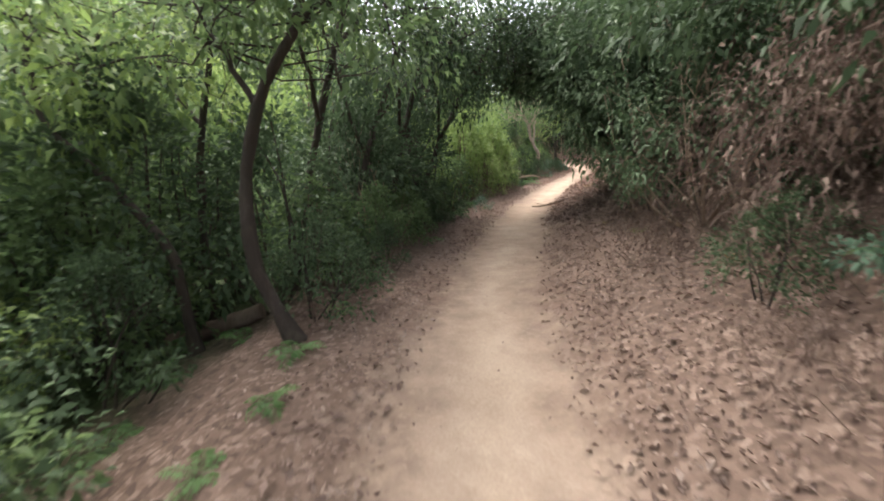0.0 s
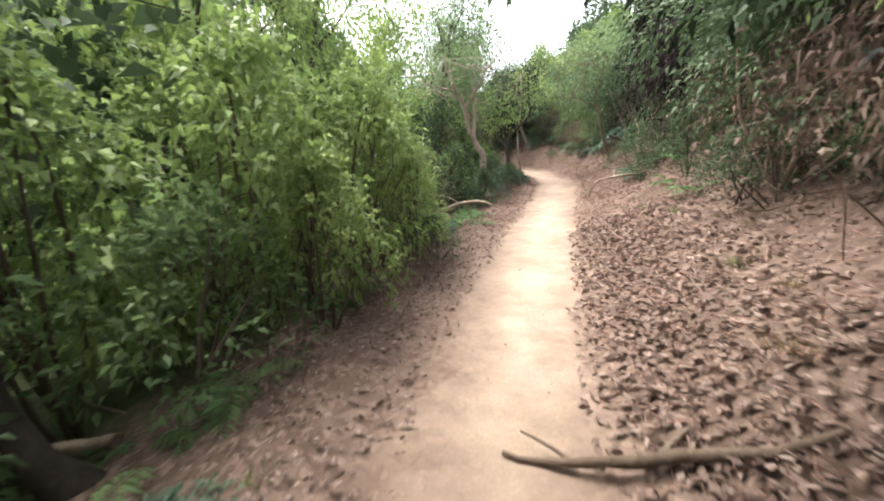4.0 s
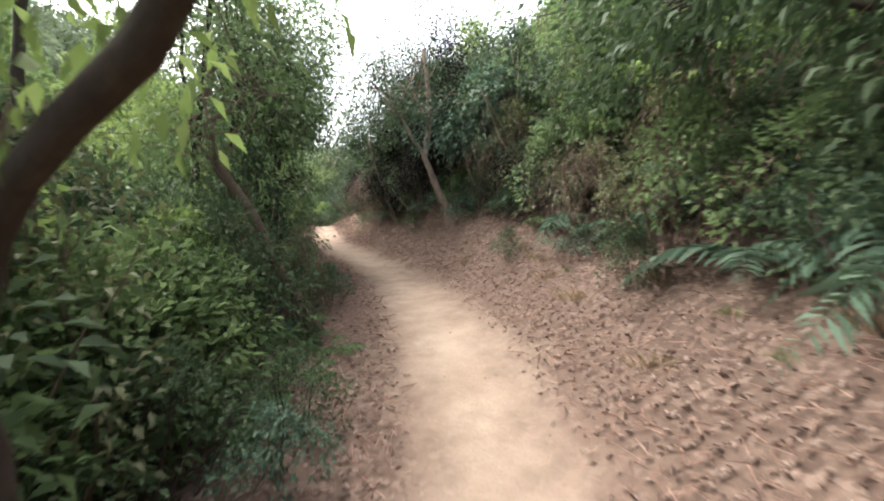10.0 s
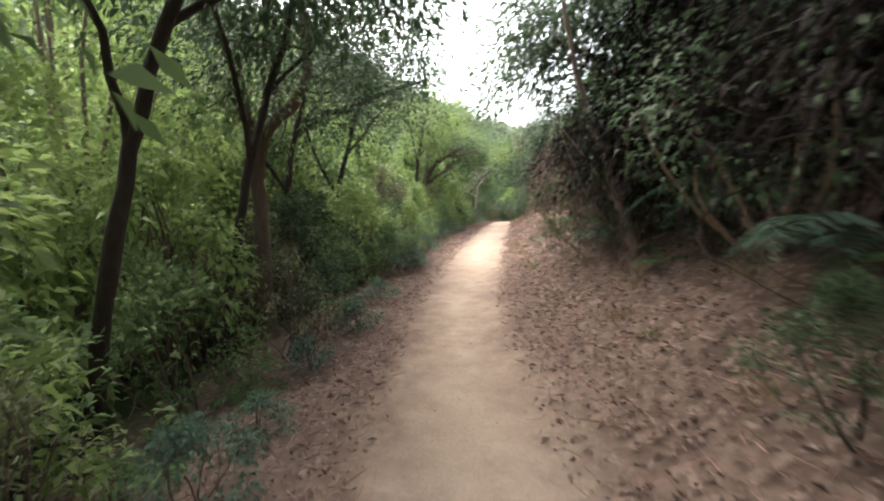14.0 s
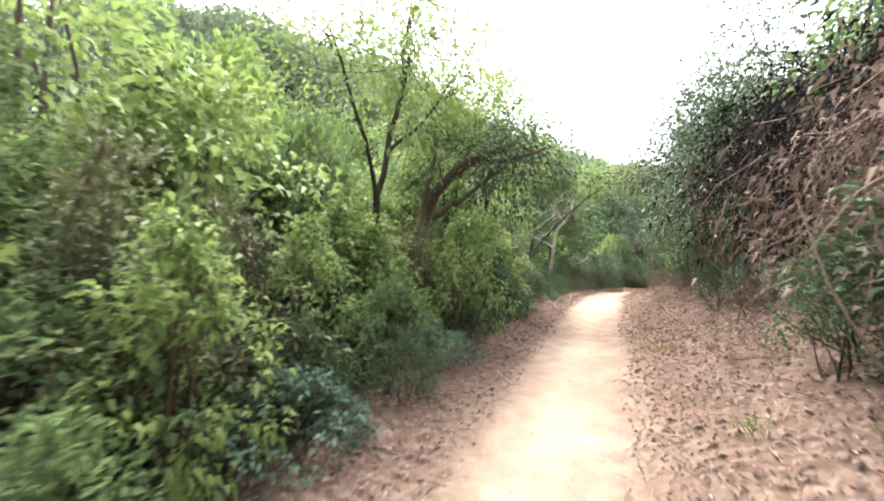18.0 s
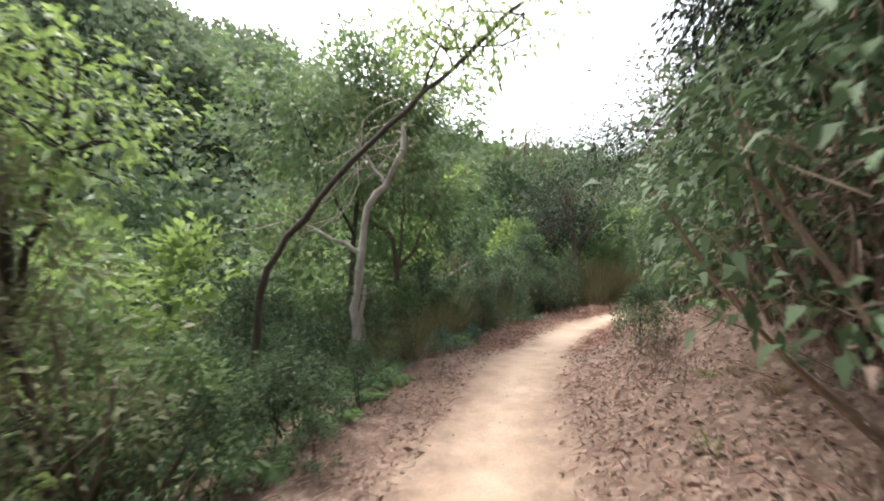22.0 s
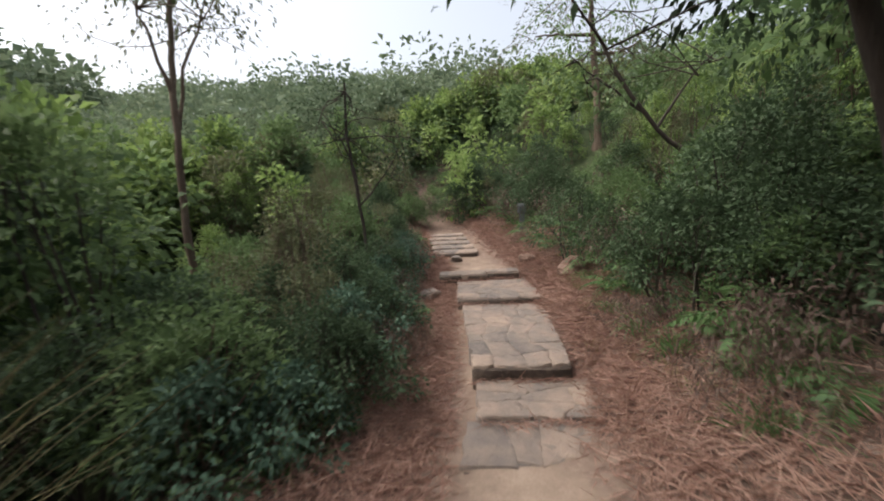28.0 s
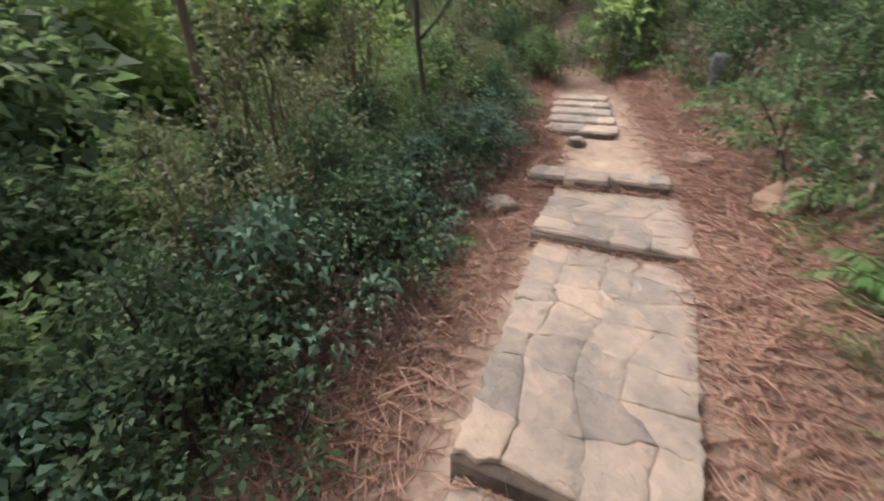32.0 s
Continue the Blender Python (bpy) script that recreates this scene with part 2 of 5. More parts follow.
    e.new(0.5).color = (0.33, 0.25, 0.188, 1)
    mixn = nt.new("ShaderNodeMath")
    mixn.operation = "MULTIPLY_ADD"
    ln.new(n5.outputs["Fac"], mixn.inputs[0])
    mixn.inputs[1].default_value = 0.35
    half = nt.new("ShaderNodeMath")
    half.operation = "MULTIPLY"
    half.inputs[1].default_value = 0.65
    ln.new(n4.outputs["Fac"], half.inputs[0])
    ln.new(half.outputs[0], mixn.inputs[2])
    ln.new(mixn.outputs[0], dirt.inputs[0])
    edge = nt.new("ShaderNodeMath")
    edge.operation = "MULTIPLY_ADD"
    ln.new(n3.outputs["Fac"], edge.inputs[0])
    edge.inputs[1].default_value = 0.9
    shift = nt.new("ShaderNodeMath")
    shift.operation = "SUBTRACT"
    ln.new(at.outputs["Fac"], shift.inputs[0])
    shift.inputs[1].default_value = 0.45
    ln.new(shift.outputs[0], edge.inputs[2])
    st = nt.new("ShaderNodeMapRange")
    st.inputs["From Min"].default_value, st.inputs["From Max"].default_value = 0.2, 0.95
    ln.new(edge.outputs[0], st.inputs[0])
    mix = nt.new("ShaderNodeMix")
    mix.data_type = "RGBA"
    ln.new(st.outputs[0], mix.inputs["Factor"])
    ln.new(soil, mix.inputs["A"])
    ln.new(dirt.outputs[0], mix.inputs["B"])
    # Undergrowth green beside the trail, darkened to hold the leaves' own shade.
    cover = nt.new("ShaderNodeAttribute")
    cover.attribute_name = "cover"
    shaded_cover = nt.new("ShaderNodeValToRGB")
    e = shaded_cover.color_ramp.elements
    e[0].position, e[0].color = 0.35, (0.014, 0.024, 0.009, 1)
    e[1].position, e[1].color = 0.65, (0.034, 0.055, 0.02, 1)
    ln.new(n3.outputs["Fac"], shaded_cover.inputs[0])
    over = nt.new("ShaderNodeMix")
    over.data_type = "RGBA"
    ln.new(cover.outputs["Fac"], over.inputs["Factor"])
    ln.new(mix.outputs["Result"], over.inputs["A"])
    ln.new(shaded_cover.outputs[0], over.inputs["B"])
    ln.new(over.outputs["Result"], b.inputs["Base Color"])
    return m


GROUND = ground_material()

# ---- the plan: the trail's centre line (x, y, z), from before the start to beyond the last steps ----
TRAIL = [(0.3, -5, -1.6), (0.22, 0, -1.4), (0.25, 2.1, -1.32), (0.62, 4.35, -1.19), (1.18, 6.45, -1.08), (1.8, 8.55, -0.95),
         (2.58, 10.6, -0.79), (3.5, 12.6, -0.62), (4.48, 14.6, -0.44), (5.44, 16.55, -0.3), (6.38, 18.55, -0.15), (7.0, 20.75, -0.03),
         (7.3, 23.0, 0.12), (7.3, 25.2, 0.22), (7.0, 27.4, 0.33), (6.6, 29.6, 0.41), (6.25, 31.7, 0.48), (6.13, 33.9, 0.58),
         (6.03, 36.1, 0.7), (6.0, 38.4, 0.79), (5.97, 40.5, 0.83), (5.9, 42.8, 0.82), (5.9, 44.9, 0.8), (5.94, 47.2, 0.75),
         (6.07, 49.4, 0.65), (6.55, 51.5, 0.52), (7.5, 53.5, 0.44), (8.85, 55.05, 0.36), (10.5, 56.15, 0.19), (12.26, 57.39, 0.02), (13.76, 58.64, 0.13),
         (15.26, 60.04, 0.3), (17.1, 62.3, 0.55), (18.3, 64.6, 1.0), (18.4, 67.5, 1.65)]


def smooth_line(points, step=0.1):
    out = []
    n = len(points)
    for i in range(n - 1):
        p0, p1, p2, p3 = (Vector(points[min(max(k, 0), n - 1)]) for k in (i - 1, i, i + 1, i + 2))
        k = max(2, int((p2 - p1).length / step))
        for j in range(k):
            t = j / k
            out.append(0.5 * (2 * p1 + (p2 - p0) * t + (2 * p0 - 5 * p1 + 4 * p2 - p3) * t * t + (3 * p1 - p0 - 3 * p2 + p3) * t ** 3))
    out.append(Vector(points[-1]))
    return np.array([tuple(v) for v in out])


LINE = smooth_line(TRAIL)
TAN = np.gradient(LINE[:, :2], axis=0)
TAN /= np.linalg.norm(TAN, axis=1)[:, None]
RUN = np.concatenate([[0], np.cumsum(np.linalg.norm(np.diff(LINE[:, :2], axis=0), axis=1))]) - 5.0


def along(x, y):
    """Run along the trail, offset to its right, and the trail's height beside each point."""
    x, y = np.atleast_1d(x).astype(float), np.atleast_1d(y).astype(float)
    s, d, z = np.empty_like(x), np.empty_like(x), np.empty_like(x)
    for a in range(0, len(x), 20000):
        c = slice(a, a + 20000)
        i = np.argmin((x[c, None] - LINE[None, :, 0]) ** 2 + (y[c, None] - LINE[None, :, 1]) ** 2, axis=1)
        dx, dy = x[c] - LINE[i, 0], y[c] - LINE[i, 1]
        fwd = dx * TAN[i, 0] + dy * TAN[i, 1]
        s[c], d[c] = RUN[i] + fwd, dx * TAN[i, 1] - dy * TAN[i, 0]
        z[c] = LINE[i, 2] + np.where(i >= len(LINE) - 1, np.maximum(fwd, 0) * 0.13, 0)
    return s, d, z


def waves(x, y):
    return (np.sin(1.7 * x + 0.6 * y) * np.sin(1.3 * y - 0.4 * x) + 0.6 * np.sin(3.9 * x - 2.2 * y + 1) * np.sin(3.1 * y + 1.2 * x)
            + 0.35 * np.sin(8.3 * x + 5 * y) * np.sin(7.1 * y - 3.3 * x))


RIGHT_D = [0, 0.45, 1.0, 1.7, 2.6, 4.0, 6.0, 14.0, 60.0, 140.0, 500.0]
RIGHT_Z = [0, 0.03, 0.26, 0.68, 1.4, 2.4, 3.2, 5.6, 15.0, 28.0, 50.0]
LEFT_D = [0, 0.5, 1.1, 1.8, 3.0, 6.0, 14.0, 40.0, 120.0, 220.0, 500.0]
LEFT_Z = [0, 0.0, 0.0, -0.18, -0.6, -1.5, -3.4, -5.0, 4.0, 16.0, 45.0]


def hill(x, y, s, d):
    """The wooded hill across the valley, ahead and to the left of the walk."""
    away = np.clip((np.hypot(d, np.maximum(s - 74, 0)) - 16) / 34, 0, 1)
    return 36 * np.exp(-((x + 64) / 37) ** 2 / 2 - ((y - 100) / 44) ** 2 / 2) * away * away * (3 - 2 * away)


def height(x, y):
    s, d, z = along(x, y)
    gentle = np.interp(s, [-5, 50, 58, 72], [1, 1, 0.75, 0.8])
    up = np.interp(d, RIGHT_D, RIGHT_Z) * gentle * (1 + 0.6 * np.exp(-((s - 27.9) / 2.2) ** 2) + 0.5 * np.exp(-((s - 19.4) / 1.6) ** 2))
    down = np.interp(-d, LEFT_D, LEFT_Z) * np.interp(s, [-5, 48, 56, 70], [1, 1, 0.6, 0.6])
    w = np.clip((np.abs(d) - 0.3) / 1.2, 0, 1)
    xx, yy = np.atleast_1d(x), np.atleast_1d(y)
    far = np.clip((np.abs(d) - 10) / 40, 0, 1)
    return z + np.where(d > 0, up, down) + waves(xx, yy) * (0.012 + 0.05 * w) + far * 3 * waves(xx * 0.04, yy * 0.04) + hill(xx, yy, s, d)


def at(s, d):
    """The point of the ground s metres along the trail and d metres to its right."""
    i = int(np.argmin(np.abs(RUN - s)))
    x, y = LINE[i, 0] + d * TAN[i, 1], LINE[i, 1] - d * TAN[i, 0]
    return x, y, float(height(x, y)[0])


# ---- mesh helpers ----
class Geo:
    """Gathers vertices and faces."""

    def __init__(self):
        self.v, self.f, self.n = [], [], 0

    def add(self, verts, faces):
        self.v.append(np.asarray(verts, float).reshape(-1, 3))
        self.f.append((np.asarray(faces) + self.n))
        self.n += len(self.v[-1])

    def mesh(self, name, mat, smooth=False):
        me = bpy.data.meshes.new(name)
        v = np.concatenate(self.v)
        me.vertices.add(len(v))
        me.vertices.foreach_set("co", v.ravel())
        corner = np.concatenate([f.ravel() for f in self.f])
        sizes = np.concatenate([np.full(len(f), f.shape[1]) for f in self.f])
        me.loops.add(len(corner))
        me.loops.foreach_set("vertex_index", corner.astype(np.int32))
        me.polygons.add(len(sizes))
        me.polygons.foreach_set("loop_start", np.concatenate([[0], np.cumsum(sizes)[:-1]]).astype(np.int32))
        me.update(calc_edges=True)
        me.validate()
        if smooth:
            me.polygons.foreach_set("use_smooth", np.ones(len(me.polygons), bool))
        me.materials.append(mat)
        return me


def tube(g, pts, radii, sides=7, rough=0.0):
    """A tapered limb through pts."""
    pts, n = np.asarray(pts, float), len(pts)
    t = np.gradient(pts, axis=0)
    t /= np.linalg.norm(t, axis=1)[:, None] + 1e-9
    ref = np.array([0.31, 0.9, 0.2])
    a = np.cross(t, ref)
    a /= np.linalg.norm(a, axis=1)[:, None] + 1e-9
    b = np.cross(t, a)
    ang = np.linspace(0, 2 * math.pi, sides, endpoint=False)
    r = np.asarray(radii, float)[:, None] * (1 + rough * rng.uniform(-1, 1, (n, sides)))
    ring = pts[:, None] + r[..., None] * (np.cos(ang)[None, :, None] * a[:, None] + np.sin(ang)[None, :, None] * b[:, None])
    i, j = np.meshgrid(np.arange(n - 1), np.arange(sides), indexing="ij")
    k = (j + 1) % sides
    faces = np.stack([i * sides + j, i * sides + k, (i + 1) * sides + k, (i + 1) * sides + j], -1).reshape(-1, 4)
    g.add(ring, faces)
    for e, order in ((0, -1), (n - 1, 1)):
        c = ring[e].mean(0)
        idx = np.arange(sides)
        g.add(np.vstack([ring[e], c]), np.stack([idx, (idx + 1) % sides, np.full(sides, sides)], -1)[:, ::order])


def bend(p, q, n=8, sag=0.1, wob=0.04):
    """A wavering line from p to q."""
    p, q = np.asarray(p, float), np.asarray(q, float)
    t = np.linspace(0, 1, n)[:, None]
    L = np.linalg.norm(q - p)
    mid = rng.normal(0, sag * L, 3)
    return p + (q - p) * t + mid * (t * (1 - t) * 4) * 0.5 + rng.normal(0, wob * L / n, (n, 3)) * (t * (1 - t) * 4)


def leaves(g, pos, out, size, slim=0.42, droop=0.15):
    """One folded, pointed blade at each pos, growing along out."""
    n = len(pos)
    out = out / (np.linalg.norm(out, axis=1)[:, None] + 1e-9)
    side = np.cross(out, rng.normal(0, 1, (n, 3)) * 0.6 + [0, 0, 1])
    side /= np.linalg.norm(side, axis=1)[:, None] + 1e-9
    up = np.cross(side, out)
    L = (size * rng.uniform(0.65, 1.3, n))[:, None]
    w = L * slim * 0.5
    a = pos
    m = pos + out * L * 0.5
    tip = pos + out * L - up * L * droop - np.array([0, 0, 1]) * L * droop
    l, r = m - side * w + up * w * 0.35, m + side * w + up * w * 0.35
    g.add(np.stack([a, r, tip, l], 1), np.arange(n * 4).reshape(-1, 4))


def strips(g, base, lean, length, width, segs=3, droop=0.6):
    """Arched grass-like blades."""
    n = len(base)
    lean = lean / (np.linalg.norm(lean, axis=1)[:, None] + 1e-9)
    side = np.cross(lean, rng.normal(0, 1, (n, 3)))
    side /= np.linalg.norm(side, axis=1)[:, None] + 1e-9
    L = (length * rng.uniform(0.6, 1.25, n))[:, None]
    rows = []
    for k in range(segs + 1):
        t = k / segs
        c = base + lean * L * t - np.array([0, 0, 1]) * L * droop * t * t
        w = side * width * (1 - 0.92 * t) * 0.5
        rows += [c - w, c + w]
    v = np.stack(rows, 1)
    q = np.array([[2 * k, 2 * k + 1, 2 * k + 3, 2 * k + 2] for k in range(segs)])
    f = (np.arange(n)[:, None, None] * (2 * segs + 2) + q[None]).reshape(-1, 4)
    g.add(v.reshape(-1, 3), f)


def part(name, me, parent, label=""):
    ob = new(name, me)
    ob.parent = parent
    if label:
        ob["label"] = label
    return ob


def thing(name, x, y, z, label, category, group="", kind=""):
    ob = new(name)
    ob.empty_display_size = 0.2
    ob.location = (x, y, z)
    return tagged(ob, label, category, group, kind)


# ---- ground ----
def spread(lo, hi, fine, reach):
    mid = list(np.arange(lo, hi + fine / 2, fine))
    a, step = [lo], fine
    while a[-1] > -reach:
        step *= 1.22
        a.append(a[-1] - step)
    b, step = [hi], fine
    while b[-1] < reach + 60:
        step *= 1.22
        b.append(b[-1] + step)
    return np.array(a[:0:-1] + mid + b[1:])


def build_ground():
    xs, ys = spread(-3, 18, 0.14, 480), spread(-4, 64, 0.14, 480)
    X, Y = np.meshgrid(xs, ys)
    x, y = X.ravel(), Y.ravel()
    g = Geo()
    nx, ny = len(xs), len(ys)
    i, j = np.meshgrid(np.arange(ny - 1), np.arange(nx - 1), indexing="ij")
    q = np.stack([i * nx + j, i * nx + j + 1, (i + 1) * nx + j + 1, (i + 1) * nx + j], -1).reshape(-1, 4)
    g.add(np.stack([x, y, height(x, y)], -1), q)
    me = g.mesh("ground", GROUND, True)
    s, d, _ = along(x, y)
    wide = 0.44 + 0.07 * np.sin(s * 1.1) + 0.05 * np.sin(s * 2.7 + 1)
    bare = np.clip((wide + 0.42 - np.abs(d)) / 0.9, 0, 1) * np.interp(s, [-9, 60, 62, 68.2, 69.4], [1, 1, 0.75, 0.65, 0])
    at_ = me.attributes.new("trail", "FLOAT", "POINT")
    at_.data.foreach_set("value", bare.astype(np.float32))
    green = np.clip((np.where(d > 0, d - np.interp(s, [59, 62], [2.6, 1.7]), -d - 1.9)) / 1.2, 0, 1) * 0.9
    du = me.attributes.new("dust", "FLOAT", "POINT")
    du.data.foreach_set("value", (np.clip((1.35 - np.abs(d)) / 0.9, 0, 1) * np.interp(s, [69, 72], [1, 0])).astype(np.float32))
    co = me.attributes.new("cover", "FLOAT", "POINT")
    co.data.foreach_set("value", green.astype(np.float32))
    return tagged(new("ground", me), "sandy trail and leaf-strewn soil of a wooded hillside", "ground", kind="structure")


build_ground()


# ---- plants, built once and copied ----
def clumps(n, h, r, low=0.15, lean=(0, 0)):
    """Centres of leaf clumps in an uneven crown."""
    a = rng.uniform(0, 2 * math.pi, n)
    t = rng.uniform(0, 1, n) ** 0.8
    rad = r * (0.35 + 0.65 * rng.uniform(0, 1, n) ** 0.5) * np.sin(np.clip(0.25 + t * 0.85, 0, 1) * math.pi * 0.86 + 0.25)
    z = h * (low + (1 - low) * t)
    return np.stack([np.cos(a) * rad + lean[0] * t, np.sin(a) * rad + lean[1] * t, z], -1)


def leaf_cloud(g, centres, per, spread_by, size, slim, droop=0.15, rise=0.35):
    n = len(centres)
    c = np.repeat(centres, per, 0)
    off = np.clip(rng.normal(0, 1, (n * per, 3)), -1.5, 1.5) * spread_by
    mid = centres.mean(0)
    out = off / spread_by * 0.6 + (c - mid) * 0.8 + rng.normal(0, 0.5, off.shape) + [0, 0, rise]
    leaves(g, c + off, out, size, slim, droop)


def make_shrub(name, label, mat, wood, h, r, n, per, size, slim, group, stems=7, droop=0.15, twigs=True):
    ob = thing(name, 0, 0, -60, label, name.split("_")[-1], group)
    c = clumps(n, h, r)
    g = Geo()
    leaf_cloud(g, c, per, 0.1 * max(r, 0.6), size, slim, droop)
    part("foliage", g.mesh("shrub_foliage", mat), ob)
    g = Geo()
    for k in range(stems * 2 // 3 + 1):
        q = c[rng.integers(n)]
        tube(g, bend((rng.normal(0, 0.06), rng.normal(0, 0.06), -0.25), q, 5, 0.12), np.linspace(0.02, 0.006, 5) * (0.6 + h * 0.35), 3)
    if twigs:
        for k in range(stems * 2):
            p = c[rng.integers(n)]
            q = p * [0.6, 0.6, 0.7] + rng.normal(0, 0.1, 3)
            tube(g, bend(q, p, 3, 0.1), np.linspace(0.008, 0.003, 3), 3)
    part("branchwork", g.mesh("shrub_stems", wood, True), ob)
    return ob


def make_fern(label, mat, fronds, length, group, pairs=26, arch=0.75, name="fern"):
    """A crown of arching fronds, each a part of its own."""
    ob = thing(name, 0, 0, -60, label, "fern", group)
    for k in range(fronds):
        g = Geo()
        a = 2.4 * k + rng.uniform(-0.4, 0.4)
        L = length * rng.uniform(0.7, 1.2)
        t = np.linspace(0, 1, pairs + 3)
        rise = rng.uniform(0.55, 1.0)
        rad = L * (t * 0.8)
        zz = L * (rise * t - arch * t * t)
        line = np.stack([np.cos(a) * rad, np.sin(a) * rad, zz], -1)
        tube(g, line[::3], np.linspace(0.006, 0.002, len(line[::3])), 3)
        b, tn = line[3:], np.gradient(line, axis=0)[3:]
        tn /= np.linalg.norm(tn, axis=1)[:, None]
        side = np.cross(tn, [0, 0, 1.0])
        side /= np.linalg.norm(side, axis=1)[:, None] + 1e-6
        w = L * 0.22 * np.sin(np.linspace(0.25, 1, len(b)) * math.pi * 0.93 + 0.1)
        for sg in (-1, 1):
            leaves(g, b, side * sg + tn * 0.35 + [0, 0, -0.15], np.maximum(w, 0.02), 0.17, 0.12)
        part("frond", g.mesh("frond", mat), ob)
    return ob


def make_dead_mass(label, group, h=1.3, r=0.85, n=240, mat=None):
    """A drooping heap of withered fern and vine."""
    ob = thing("withered_fern_heap", 0, 0, -60, label, "dead fern", group)
    g = Geo()
    c = clumps(60, h, r, 0.3)
    p = np.repeat(c, n // 60, 0) + rng.normal(0, 0.1, (n // 60 * 60, 3))
    out = p * [1, 1, 0.2] + rng.normal(0, 0.5, p.shape) + [0, 0, -0.4]
    strips(g, p, out, 0.32, 0.011, 2, 0.7)
    part("frond_mat", g.mesh("frond_mat", mat or DEAD), ob)["kind"] = "stuff"
    g = Geo()
    for k in range(3):
        leaves(g, p + rng.normal(0, 0.13, p.shape), out + rng.normal(0, 0.7, p.shape), 0.07, 0.35, 0.4)
    part("leaf_mat", g.mesh("leaf_mat", mat or DEAD), ob)["kind"] = "stuff"
    g = Geo()
    for k in range(6):
        a = rng.uniform(0, 6.28)
        tube(g, bend((rng.normal(0, 0.2), rng.normal(0, 0.2), -0.2), (math.cos(a) * r, math.sin(a) * r, h * rng.uniform(0.2, 0.9)), 7, 0.35), np.full(7, 0.005), 4)
    part("vine_tangle", g.mesh("vine_tangle", BARK, True), ob)
    return ob


def make_tuft(label, mat, n, length, group, name="grass_tuft", wide=0.012, droop=0.5):
    g = Geo()
    b = np.stack([rng.normal(0, 0.1, n), rng.normal(0, 0.1, n), np.full(n, -0.03)], -1)
    strips(g, b, b * [3, 3, 0] + rng.normal(0, 0.25, (n, 3)) * [1, 1, 0.3] + [0, 0, 1], length, wide, 4, droop)
    ob = thing(name, 0, 0, -60, label, "grass", group)
    part("tuft", g.mesh("tuft", mat), ob)["kind"] = "stuff"
    return ob


def make_tree(name, label, mat, bark, path, girth, forks, crown, n, per, size, slim, group="", spread_by=0.15, droop=0.2):
    """path: the trunk's points; forks: (from where on the trunk, end); crown: leaf clumps round the ends, metres."""
    x, y, z = path[0]
    ob = thing(name, x, y, z, label, "tree", group)
    o = np.array([x, y, z])
    pts = smooth_line([tuple(np.array(p) - o) for p in path], 0.22)
    pts = np.vstack([[pts[0] - [0, 0, 0.35]], pts])
    pts[1:-1] += rng.normal(0, 0.012, pts[1:-1].shape)
    g = Geo()
    rad = np.linspace(girth, girth * 0.5, len(pts))
    rad[:2] *= 1.35
    tube(g, pts, rad * (1 + 0.1 * np.sin(np.arange(len(pts)) * 1.9) * rng.uniform(0.4, 1, len(pts))), 12, 0.1)
    part("trunk", g.mesh("trunk", bark, True), ob)
    ends = [pts[-1]]
    for f, e in forks:
        k = int(f * (len(pts) - 1))
        e = np.array(e) - o
        line = bend(pts[k], e, 9, 0.09, 0.12)
        g = Geo()
        tube(g, line, np.linspace(rad[k] * 0.72, rad[k] * 0.22, 9), 8, 0.08)
        part("limb", g.mesh("limb", bark, True), ob)
        ends += [e, line[6]]
    if n:
        n = int(n * 1.3)
        ends = np.array(ends)
        top = ends[ends[:, 2] > ends[:, 2].max() * 0.45] if len(ends) > 2 else ends
        c = top[rng.integers(len(top), size=n)] + np.clip(rng.normal(0, 1, (n, 3)), -1.5, 1.5) * np.array([1, 1, 0.8]) * crown * 0.5
        g = Geo()
        leaf_cloud(g, c, per, spread_by, size, slim, droop, 0.1)
        part("crown", g.mesh("crown", mat), ob)
        g = Geo()
        for k in range(min(n // 3, 26)):
            p = top[rng.integers(len(top))]
            tube(g, bend(p - [0, 0, 0.12], c[k], 6, 0.3, 0.2), np.linspace(0.011, 0.003, 6), 4)
        part("twig_spray", g.mesh("twigs", bark, True), ob)
    return ob



